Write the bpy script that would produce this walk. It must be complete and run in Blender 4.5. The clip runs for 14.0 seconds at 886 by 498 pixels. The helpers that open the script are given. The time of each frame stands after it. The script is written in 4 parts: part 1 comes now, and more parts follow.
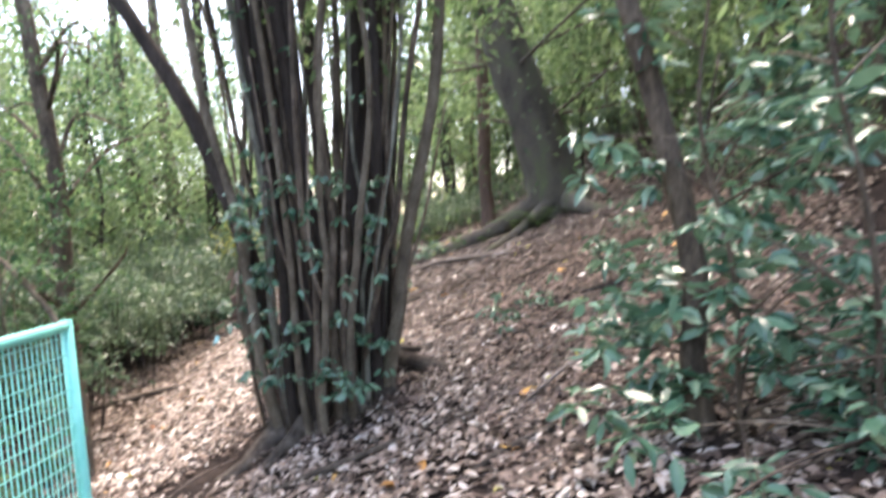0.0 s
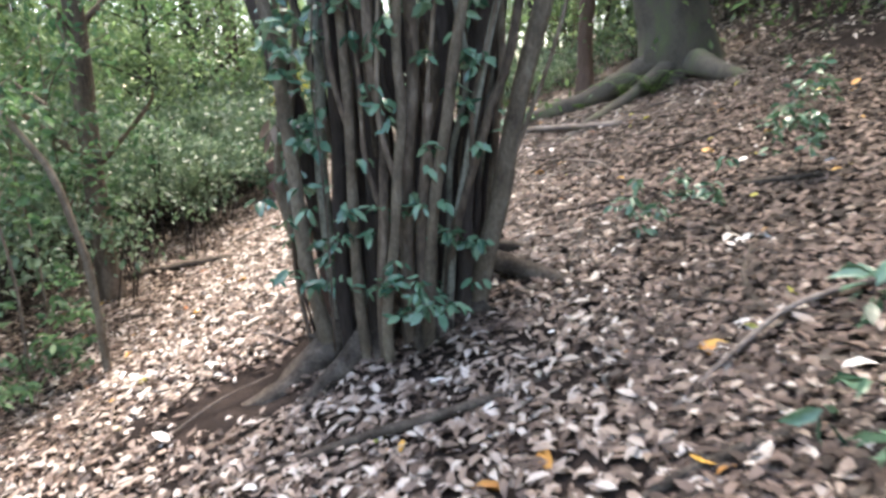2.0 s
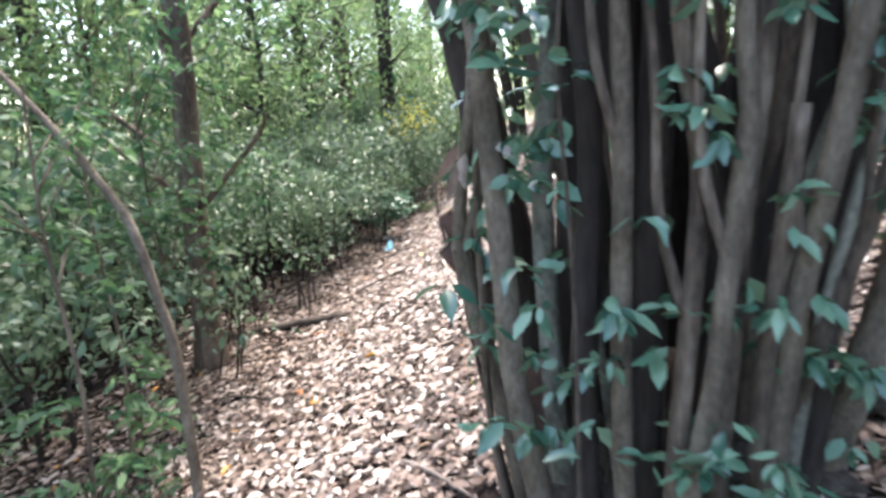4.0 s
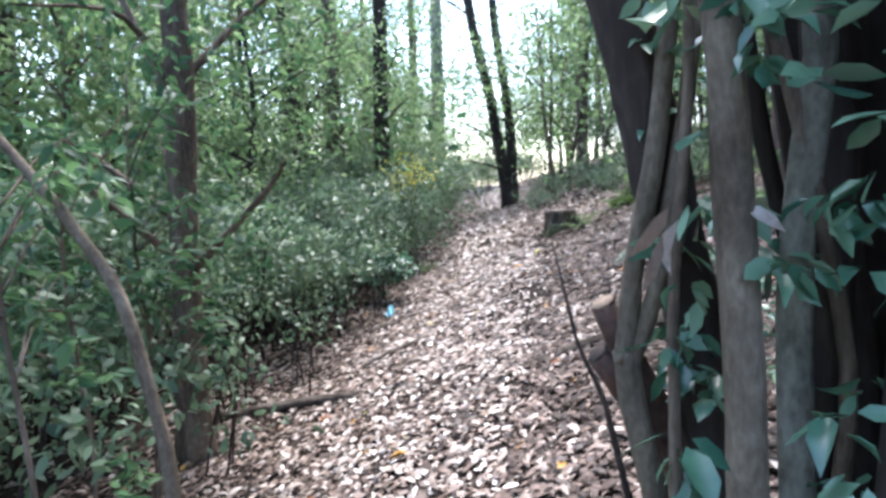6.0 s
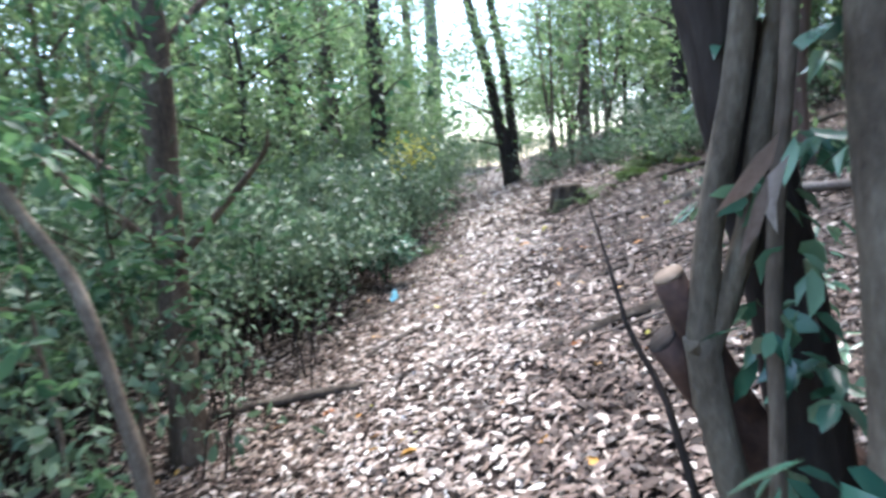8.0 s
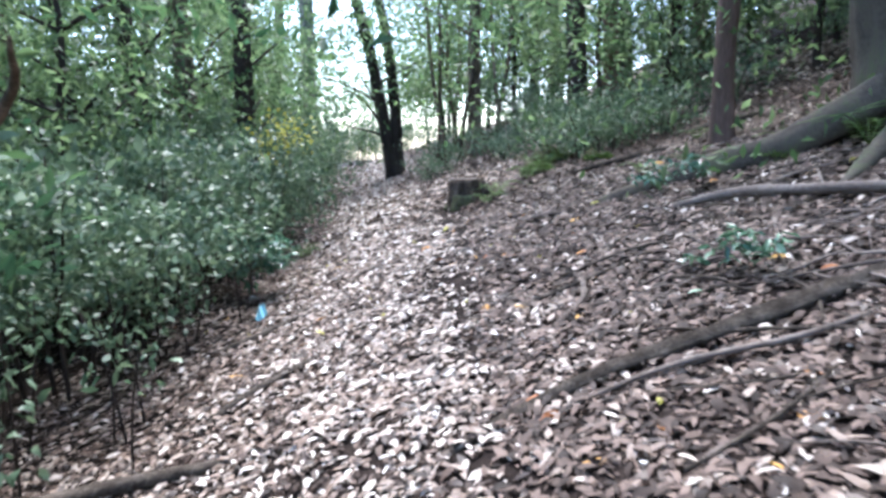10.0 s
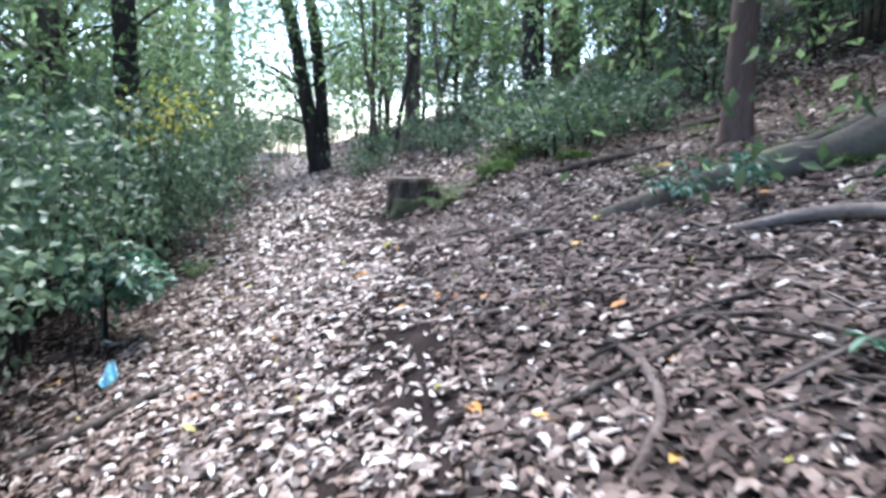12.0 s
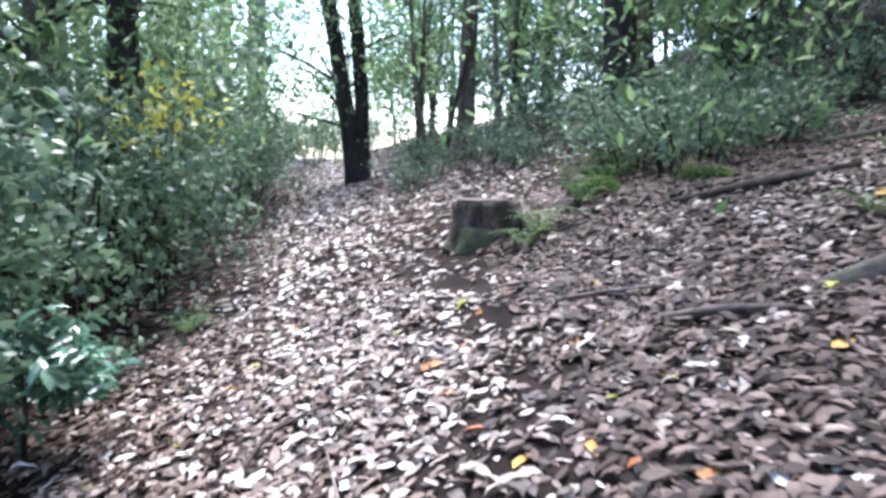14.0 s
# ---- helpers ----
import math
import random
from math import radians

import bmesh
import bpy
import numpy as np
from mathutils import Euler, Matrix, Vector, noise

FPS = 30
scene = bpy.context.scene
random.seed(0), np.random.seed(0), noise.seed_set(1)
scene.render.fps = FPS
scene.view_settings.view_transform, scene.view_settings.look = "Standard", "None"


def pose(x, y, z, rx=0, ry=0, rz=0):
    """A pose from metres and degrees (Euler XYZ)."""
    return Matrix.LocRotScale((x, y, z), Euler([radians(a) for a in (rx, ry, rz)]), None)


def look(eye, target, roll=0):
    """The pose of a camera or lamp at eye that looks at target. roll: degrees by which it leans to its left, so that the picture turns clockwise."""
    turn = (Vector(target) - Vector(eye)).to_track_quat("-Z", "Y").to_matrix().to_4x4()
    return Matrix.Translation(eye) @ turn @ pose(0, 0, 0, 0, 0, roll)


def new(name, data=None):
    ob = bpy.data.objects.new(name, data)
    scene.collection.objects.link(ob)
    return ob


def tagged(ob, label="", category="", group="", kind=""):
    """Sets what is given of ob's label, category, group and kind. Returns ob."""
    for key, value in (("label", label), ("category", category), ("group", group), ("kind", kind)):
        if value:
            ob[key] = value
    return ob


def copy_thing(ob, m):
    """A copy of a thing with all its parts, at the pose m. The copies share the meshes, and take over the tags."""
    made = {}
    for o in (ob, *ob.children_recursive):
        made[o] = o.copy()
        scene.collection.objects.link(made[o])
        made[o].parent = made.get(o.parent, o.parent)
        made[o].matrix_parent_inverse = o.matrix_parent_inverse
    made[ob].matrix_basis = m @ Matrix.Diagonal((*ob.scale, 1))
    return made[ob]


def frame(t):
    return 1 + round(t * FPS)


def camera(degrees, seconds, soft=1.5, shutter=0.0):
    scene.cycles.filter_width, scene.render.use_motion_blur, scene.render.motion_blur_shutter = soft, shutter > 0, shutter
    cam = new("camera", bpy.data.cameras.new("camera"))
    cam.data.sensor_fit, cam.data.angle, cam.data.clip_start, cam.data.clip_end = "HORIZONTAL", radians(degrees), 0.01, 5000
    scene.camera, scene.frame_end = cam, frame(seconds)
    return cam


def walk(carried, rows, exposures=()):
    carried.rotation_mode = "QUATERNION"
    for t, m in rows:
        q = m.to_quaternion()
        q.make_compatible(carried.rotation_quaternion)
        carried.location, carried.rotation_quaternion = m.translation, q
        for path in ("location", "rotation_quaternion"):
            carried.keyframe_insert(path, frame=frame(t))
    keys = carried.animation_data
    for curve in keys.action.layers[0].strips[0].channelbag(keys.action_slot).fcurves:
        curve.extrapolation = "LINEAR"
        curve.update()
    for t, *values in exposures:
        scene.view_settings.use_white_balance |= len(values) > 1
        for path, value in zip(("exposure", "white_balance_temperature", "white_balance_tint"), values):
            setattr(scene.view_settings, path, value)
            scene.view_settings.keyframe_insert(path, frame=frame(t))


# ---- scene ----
cam = camera(67.1, 14.0, soft=3.1, shutter=0.5)
METRES, EYE, TILT, LEAN, TURN = 10.4, 1.5, -2.5, 5.0, 0.0
ROWS = [
    (0.0, 0.0, 0.0, 0.0, -0.0, 0.0, 0.0),
    (0.5, 0.0012, 0.0336, -0.0021, 2.72, -7.26, 0.64),
    (1.0, -0.0137, 0.0697, -0.0051, -0.93, -10.42, -1.91),
    (1.5, -0.0194, 0.1116, -0.0072, -0.69, -9.55, 0.62),
    (2.0, -0.0309, 0.1517, -0.0063, 5.63, -11.33, -3.18),
    (2.5, -0.0495, 0.1873, -0.006, 2.11, -9.42, -4.5),
    (3.0, -0.0594, 0.2315, -0.007, 9.33, -9.27, -1.78),
    (3.5, -0.0831, 0.2657, -0.0113, 14.03, -9.89, -1.81),
    (6.0, -0.1701, 0.3556, -0.0151, 11.52, -4.19, -3.7),
    (6.5, -0.1704, 0.3554, -0.0161, 12.23, -4.09, -3.27),
    (7.0, -0.1714, 0.3545, -0.0163, 13.42, -4.4, -2.81),
    (7.5, -0.1736, 0.3587, -0.0184, 13.92, -4.89, -2.78),
    (8.0, -0.1795, 0.3905, -0.0212, 11.5, -5.67, -1.56),
    (8.5, -0.1939, 0.4206, -0.0247, 3.54, -5.66, -2.1),
    (11.0, -0.2334, 0.632, -0.0273, -2.52, -5.62, -5.12),
    (11.5, -0.2367, 0.6781, -0.0279, -7.37, -6.03, -5.58),
    (12.0, -0.2389, 0.7329, -0.0241, -5.85, -5.42, -5.18),
    (12.5, -0.2499, 0.7805, -0.0214, -8.48, -4.46, -7.18),
    (13.0, -0.247, 0.8325, -0.0169, -9.29, -4.03, -8.15),
    (13.5, -0.2607, 0.8776, -0.0159, -4.55, -4.65, -7.56),
    (14.0, -0.2607, 0.9256, -0.0153, -2.95, -5.01, -6.26),
]
EXPOSURES = [(0.0, 3.1, 7400, 17), (2.0, 3.1, 7250, 12), (3.5, 3.25, 6950, 13), (6.0, 2.8, 6050, 12), (8.5, 2.8, 5900, 10), (11.0, 2.6, 5700, 10), (14.0, 2.85, 5700, 13)]
walk(cam, [(t, pose(0, 0, EYE, TILT, LEAN, TURN) @ pose(METRES * x, METRES * y, METRES * z, 90 + pitch, roll, yaw)) for t, x, y, z, yaw, pitch, roll in ROWS], EXPOSURES)

# ---- sky and sun: an overcast day ----
world = bpy.data.worlds.new("world")
scene.world = world
world.use_nodes = True
wn = world.node_tree.nodes
sky = wn.new("ShaderNodeTexSky")
sky.sky_type = "NISHITA"
sky.sun_disc = False
sky.sun_elevation, sky.sun_rotation = radians(66), radians(-8)
sky.air_density, sky.dust_density, sky.ozone_density = 1.0, 2.0, 1.0
wn["Background"].inputs["Strength"].default_value = 0.15
world.node_tree.links.new(sky.outputs[0], wn["Background"].inputs[0])
sun = new("sun", bpy.data.lights.new("sun", "SUN"))
sun.data.energy, sun.data.angle, sun.data.color = 1.5, radians(25), (1.0, 0.95, 0.88)
sun.matrix_world = look((0, 0, 20), (20 * math.sin(radians(8)) * 0.445, -20 * math.cos(radians(8)) * 0.445, 0))


# ---- materials ----
def material(name, colours, scale=8.0, rough=0.8, bump=0.3, detail=40.0, island=0.0, translucent=0.0, metal=0.0, stretch=(1, 1, 1), spec=0.5, per_object=0.0):
    """colours: (position, rgb) stops of a ramp driven by noise, shifted per loose piece by island or per object by per_object."""
    m = bpy.data.materials.new(name)
    m.use_nodes = True
    n, link = m.node_tree.nodes, m.node_tree.links.new
    b = n["Principled BSDF"]
    b.inputs["Roughness"].default_value, b.inputs["Metallic"].default_value = rough, metal
    b.inputs["Specular IOR Level"].default_value = spec
    co = n.new("ShaderNodeTexCoord")
    mp = n.new("ShaderNodeMapping")
    mp.inputs["Scale"].default_value = stretch
    link(co.outputs["Object"], mp.inputs[0])
    big = n.new("ShaderNodeTexNoise")
    big.inputs["Scale"].default_value, big.inputs["Detail"].default_value = scale, 5
    small = n.new("ShaderNodeTexNoise")
    small.inputs["Scale"].default_value, small.inputs["Detail"].default_value = detail, 3
    link(mp.outputs[0], big.inputs["Vector"])
    link(mp.outputs[0], small.inputs["Vector"])
    mix = n.new("ShaderNodeMath")
    mix.operation = "MULTIPLY_ADD"
    mix.inputs[1].default_value = 0.35
    link(small.outputs[0], mix.inputs[0])
    scaled = n.new("ShaderNodeMath")
    scaled.operation = "MULTIPLY"
    scaled.inputs[1].default_value = 0.65
    link(big.outputs[0], scaled.inputs[0])
    link(scaled.outputs[0], mix.inputs[2])
    value = mix.outputs[0]
    if island or per_object:
        geo = n.new("ShaderNodeNewGeometry") if island else n.new("ShaderNodeObjectInfo")
        amount = island or per_object
        off = n.new("ShaderNodeMath")
        off.operation = "SUBTRACT"
        off.inputs[1].default_value = 0.5
        link(geo.outputs["Random Per Island" if island else "Random"], off.inputs[0])
        add = n.new("ShaderNodeMath")
        add.operation = "MULTIPLY_ADD"
        add.inputs[1].default_value = amount
        link(off.outputs[0], add.inputs[0])
        link(value, add.inputs[2])
        value = add.outputs[0]
    ramp = n.new("ShaderNodeValToRGB")
    el = ramp.color_ramp.elements
    while len(el) < len(colours):
        el.new(0.5)
    for e, (at, rgb) in zip(el, colours):
        e.position, e.color = at, (*rgb, 1)
    link(value, ramp.inputs[0])
    link(ramp.outputs[0], b.inputs["Base Color"])
    bp = n.new("ShaderNodeBump")
    bp.inputs["Strength"].default_value, bp.inputs["Distance"].default_value = bump, 0.02
    link(mix.outputs[0], bp.inputs["Height"])
    link(bp.outputs[0], b.inputs["Normal"])
    if translucent:
        tr = n.new("ShaderNodeBsdfTranslucent")
        link(ramp.outputs[0], tr.inputs[0])
        ms = n.new("ShaderNodeMixShader")
        ms.inputs[0].default_value = translucent
        link(b.outputs[0], ms.inputs[1])
        link(tr.outputs[0], ms.inputs[2])
        link(ms.outputs[0], n["Material Output"].inputs[0])
    return m


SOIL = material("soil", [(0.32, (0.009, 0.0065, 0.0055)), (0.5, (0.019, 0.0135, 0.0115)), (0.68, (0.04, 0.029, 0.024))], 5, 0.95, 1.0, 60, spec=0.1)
# old leaves; the dark palette also holds tree shade on slope and bank
LITTER_DARK = material("decayed_and_shade_leaves", [(0.05, (0.02, 0.013, 0.01)), (0.4, (0.055, 0.036, 0.028)), (0.7, (0.11, 0.076, 0.062)), (0.95, (0.19, 0.135, 0.11))], 6, 0.7, 0.3, 60, island=1.0, spec=0.25)
LITTER = material("dry_leaves", [(0.05, (0.035, 0.022, 0.017)), (0.3, (0.10, 0.066, 0.051)), (0.55, (0.23, 0.165, 0.13)), (0.78, (0.34, 0.268, 0.225)), (0.96, (0.52, 0.45, 0.40))], 6, 0.5, 0.25, 60, island=1.0, translucent=0.1, spec=0.35)
ORANGE = material("orange_leaf", [(0.2, (0.33, 0.10, 0.02)), (0.8, (0.55, 0.30, 0.05))], 6, 0.6, 0.2, 60, island=0.8)
YELLOW = material("yellow_leaf", [(0.2, (0.42, 0.38, 0.04)), (0.8, (0.62, 0.60, 0.15))], 6, 0.6, 0.2, 60, island=0.8, translucent=0.3)
# also carries the sky sheen on the path as a pale leaf colour
PALE = material("bleached_and_sheen_leaf", [(0.2, (0.5, 0.42, 0.36)), (0.8, (0.78, 0.74, 0.7))], 6, 0.6, 0.2, 60, island=0.6)
BARK_GREY = material("grey_brown_bark", [(0.33, (0.032, 0.024, 0.018)), (0.5, (0.10, 0.074, 0.055)), (0.68, (0.21, 0.165, 0.125))], 9, 0.9, 1.0, 55, spec=0.2, stretch=(1, 1, 0.35), per_object=0.18)
BARK_PALE = material("pale_grey_bark", [(0.33, (0.04, 0.037, 0.028)), (0.48, (0.125, 0.118, 0.09)), (0.66, (0.25, 0.24, 0.19))], 10, 0.85, 0.6, 55, stretch=(1, 1, 0.6), per_object=0.18)
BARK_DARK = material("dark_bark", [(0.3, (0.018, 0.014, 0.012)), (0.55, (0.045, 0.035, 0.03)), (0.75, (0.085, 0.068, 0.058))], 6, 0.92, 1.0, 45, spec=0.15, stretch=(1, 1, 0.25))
BARK_RED = material("reddish_bark", [(0.3, (0.075, 0.045, 0.034)), (0.55, (0.15, 0.094, 0.073)), (0.75, (0.24, 0.165, 0.135))], 5, 0.9, 0.5, 40, stretch=(1, 1, 0.2))
BARK_MOSS = material("mossy_bark", [(0.3, (0.04, 0.031, 0.025)), (0.5, (0.09, 0.074, 0.057)), (0.6, (0.085, 0.09, 0.048)), (0.78, (0.12, 0.14, 0.06))], 4, 0.95, 0.9, 34, stretch=(1, 1, 0.6))
ROOT = material("earthy_root_bark", [(0.34, (0.026, 0.02, 0.016)), (0.5, (0.066, 0.053, 0.043)), (0.68, (0.135, 0.111, 0.092))], 9, 0.95, 1.0, 60, spec=0.15)
DEADWOOD = material("weathered_dead_wood", [(0.3, (0.07, 0.05, 0.04)), (0.55, (0.16, 0.125, 0.105)), (0.78, (0.30, 0.25, 0.22))], 5, 0.9, 0.6, 40, stretch=(0.4, 1, 1), per_object=0.3)
CUTWOOD = material("sawn_wood", [(0.3, (0.13, 0.085, 0.055)), (0.6, (0.24, 0.17, 0.115)), (0.8, (0.34, 0.26, 0.19))], 20, 0.8, 0.2, 60)
REDWOOD = material("stripped_reddish_wood", [(0.35, (0.03, 0.015, 0.011)), (0.55, (0.085, 0.043, 0.03)), (0.75, (0.15, 0.085, 0.06))], 8, 0.85, 0.5, 40)
LEAF_SHRUB = material("shrub_leaves", [(0.1, (0.045, 0.085, 0.046)), (0.5, (0.095, 0.152, 0.086)), (0.85, (0.165, 0.23, 0.135))], 2, 0.45, 0.1, 30, island=0.9, translucent=0.4)
LEAF_BROAD = material("broad_young_leaves", [(0.1, (0.03, 0.075, 0.035)), (0.5, (0.06, 0.13, 0.058)), (0.9, (0.105, 0.19, 0.075))], 2, 0.5, 0.1, 30, island=0.9, translucent=0.45, spec=0.3)
BARK_OLIVE = material("smooth_olive_grey_bark", [(0.3, (0.045, 0.033, 0.024)), (0.46, (0.098, 0.076, 0.055)), (0.6, (0.16, 0.128, 0.094)), (0.75, (0.25, 0.21, 0.16))], 9, 0.88, 0.9, 70, spec=0.2, stretch=(1, 1, 0.5), per_object=0.1)
LEAF_GLOSS = material("glossy_evergreen_leaves", [(0.1, (0.035, 0.10, 0.065)), (0.5, (0.095, 0.195, 0.12)), (0.9, (0.18, 0.29, 0.185))], 2, 0.24, 0.1, 30, island=0.9, translucent=0.25, spec=0.7)
LEAF_CANOPY = material("canopy_leaves", [(0.1, (0.05, 0.095, 0.04)), (0.5, (0.12, 0.19, 0.08)), (0.9, (0.20, 0.28, 0.13))], 1, 0.42, 0.1, 30, island=0.9, translucent=0.68)
FERN = material("fern_green", [(0.2, (0.07, 0.14, 0.035)), (0.8, (0.17, 0.26, 0.08))], 3, 0.55, 0.1, 30, island=0.8, translucent=0.35)
MOSS = material("moss", [(0.35, (0.04, 0.035, 0.02)), (0.7, (0.09, 0.10, 0.04))], 12, 0.98, 0.8, 60)
GREEN_PAINT = material("turquoise_green_paint", [(0.3, (0.16, 0.62, 0.52)), (0.7, (0.26, 0.72, 0.63))], 10, 0.35, 0.05, 60)
BLUE = material("blue_plastic", [(0.35, (0.22, 0.58, 0.70)), (0.65, (0.50, 0.80, 0.86))], 20, 0.4, 0.2, 60)


# ---- mesh helpers ----
rng = np.random.default_rng(7)


def mesh_from(name, verts, tris, mat, smooth=True):
    """A mesh from arrays of corners and triangles."""
    me = bpy.data.meshes.new(name)
    verts, tris = np.asarray(verts, np.float32), np.asarray(tris, np.int32)
    me.vertices.add(len(verts))
    me.vertices.foreach_set("co", verts.ravel())
    me.loops.add(tris.size)
    me.loops.foreach_set("vertex_index", tris.ravel())
    me.polygons.add(len(tris))
    me.polygons.foreach_set("loop_start", np.arange(0, tris.size, 3, dtype=np.int32))
    me.polygons.foreach_set("use_smooth", np.full(len(tris), smooth))
    me.materials.append(mat)
    me.update(calc_edges=True)
    return me


def part(name, arrays, mat, parent, label="", smooth=True):
    ob = new(name, mesh_from(name, arrays[0], arrays[1], mat, smooth))
    ob.parent = parent
    return tagged(ob, label)


def thing(name, at, label, category, group="", kind=""):
    ob = new(name)
    ob.empty_display_size = 0.1
    ob.location = at
    return tagged(ob, label, category, group, kind)


def join(pieces):
    verts, tris, base = [], [], 0
    for v, t in pieces:
        verts.append(v)
        tris.append(np.asarray(t) + base)
        base += len(v)
    return np.concatenate(verts), np.concatenate(tris)


def curve(points, n):
    """n points evenly along a smooth curve through the given ones (Catmull-Rom)."""
    p = np.asarray(points, float)
    p = np.vstack([2 * p[0] - p[1], p, 2 * p[-1] - p[-2]])
    out = []
    for u in np.linspace(0, len(p) - 3 - 1e-6, n):
        i, f = int(u), u - int(u)
        a, b, c, d = p[i:i + 4]
        out.append(0.5 * (2 * b + (c - a) * f + (2 * a - 5 * b + 4 * c - d) * f * f + (3 * b - a - 3 * c + d) * f ** 3))
    return np.array(out)


def tube(points, radii, n=14, sides=9, rough=0.06, seed=0, flare=0.0, knots=0.0):
    """A rounded, slightly uneven limb along points; radii are spread evenly along it. flare widens its foot."""
    r_ = np.random.default_rng(seed + 11)
    c = curve(points, n)
    r = np.interp(np.linspace(0, 1, n), np.linspace(0, 1, len(radii)), radii)
    if flare:
        r = r * (1 + flare * np.exp(-np.maximum(0, c[:, 2] - c[0, 2] - 0.25) / (2.2 * r[0])))
    tang = np.gradient(c, axis=0)
    tang /= np.linalg.norm(tang, axis=1)[:, None]
    side = np.cross(tang[0], (0.3, 0.9, 0.2))
    verts = []
    ang = np.linspace(0, 2 * np.pi, sides, endpoint=False)
    lobes = 1 + rough * r_.normal(size=sides)
    for i in range(n):
        side = side - tang[i] * side.dot(tang[i])
        side /= np.linalg.norm(side)
        up = np.cross(tang[i], side)
        k = lobes * (1 + rough * 0.6 * r_.normal(size=sides)) * (1 + knots * max(0, r_.normal()))
        fl = 1 + (flare * 0.5 * np.exp(-max(0, c[i, 2] - c[0, 2] - 0.25) / (1.6 * r[0]))) * np.maximum(0, np.cos(ang * 4 + seed))
        verts.append(c[i] + r[i] * (k * fl)[:, None] * (np.cos(ang)[:, None] * side + np.sin(ang)[:, None] * up))
    verts = np.vstack(verts + [c[:1], c[-1:]])
    tris = []
    for i in range(n - 1):
        for j in range(sides):
            a, b, d, e = i * sides + j, i * sides + (j + 1) % sides, (i + 1) * sides + j, (i + 1) * sides + (j + 1) % sides
            tris += [(a, b, e), (a, e, d)]
    for j in range(sides):
        tris += [(n * sides, (j + 1) % sides, j), (n * sides + 1, (n - 1) * sides + j, (n - 1) * sides + (j + 1) % sides)]
    return verts, np.array(tris)


LEAF_FINE = (np.array([(0, 0, 0), (0.28, 0.42, 0.10), (0.65, 0.40, 0.10), (1, 0, -0.14), (0.65, -0.40, 0.10), (0.28, -0.42, 0.10), (0.28, 0, 0.0), (0.65, 0, -0.02)]),
             np.array([(0, 6, 1), (0, 5, 6), (6, 7, 2), (6, 2, 1), (6, 5, 4), (6, 4, 7), (7, 3, 2), (7, 4, 3)]))
LEAF_MID = (np.array([(0, 0, 0), (0.32, 0.44, 0.10), (0.7, 0.36, 0.08), (1, 0, -0.12), (0.7, -0.36, 0.08), (0.32, -0.44, 0.10)]), np.array([(0, 5, 1), (1, 5, 4), (1, 4, 2), (2, 4, 3)]))
LEAF_PLAIN = (np.array([(0, 0, 0), (0.5, 0.46, 0.10), (1, 0, -0.1), (0.5, -0.46, 0.10)]), np.array([(0, 3, 2), (0, 2, 1)]))


def leaves(at, along, up, length, width=0.42, fine=True, curl=1.0, seed=0):
    """Leaves at the points: along is each one's direction, up its face, length its size."""
    tv, tt = (LEAF_PLAIN, LEAF_FINE, LEAF_MID)[int(fine)]
    at, along, up = (np.asarray(a, float) for a in (at, along, up))
    n = len(at)
    along = along / (np.linalg.norm(along, axis=1)[:, None] + 1e-9)
    across = np.cross(up, along)
    across /= np.linalg.norm(across, axis=1)[:, None] + 1e-9
    up = np.cross(along, across)
    length = np.broadcast_to(np.asarray(length, float), (n,))
    r_ = np.random.default_rng(seed + 3)
    wide = width * length * r_.uniform(0.75, 1.2, n)
    bend = length * curl * r_.normal(0.6, 0.8, n)
    v = (at[:, None] + along[:, None] * (tv[None, :, 0, None] * length[:, None, None])
         + across[:, None] * (tv[None, :, 1, None] * wide[:, None, None]) + up[:, None] * (tv[None, :, 2, None] * bend[:, None, None]))
    t = tt[None] + (np.arange(n) * len(tv))[:, None, None]
    return v.reshape(-1, 3), t.reshape(-1, 3)


def spray(centres, per, spread, length, seed=0, fine=False, droop=0.3, width=0.42):
    """Leaves scattered in clumps round the centres."""
    r_ = np.random.default_rng(seed)
    c = np.repeat(np.asarray(centres, float), per, axis=0)
    at = c + r_.normal(size=c.shape) * spread * np.array([1, 1, 0.6])
    along = r_.normal(size=c.shape) + np.array([0, 0, -droop])
    up = r_.normal(size=c.shape) * 0.8 + np.array([0, 0, 0.9])
    return leaves(at, along, up, length * r_.uniform(0.7, 1.25, len(c)), width, fine, 1.0, seed)


def rosettes(centres, count, length, seed=0, lift=-0.1, width=0.40):
    """Whorls of leaves at twig ends."""
    r_ = np.random.default_rng(seed)
    at, along, up, size = [], [], [], []
    for c in centres:
        k = int(r_.integers(count - 2, count + 3))
        turn, tip = r_.uniform(0, 7), r_.normal(size=3) * 0.25
        for i in range(k):
            a = turn + i * 2.4
            d = np.array([math.cos(a), math.sin(a), lift + r_.normal() * 0.25 - 0.25]) + tip
            at.append(np.asarray(c) + d * 0.01 + r_.normal(size=3) * 0.012)
            along.append(d)
            up.append(np.array([0, 0, 1]) + 0.5 * r_.normal(size=3))
            size.append(length * r_.uniform(0.6, 1.2))
    return leaves(at, along, up, np.array(size), width, True, 0.8, seed)


# ---- ground ----
def edge(y):
    """The left edge of the trodden path."""
    return -4.0 - 0.09 * (np.clip(y, 0, 34) - 8)


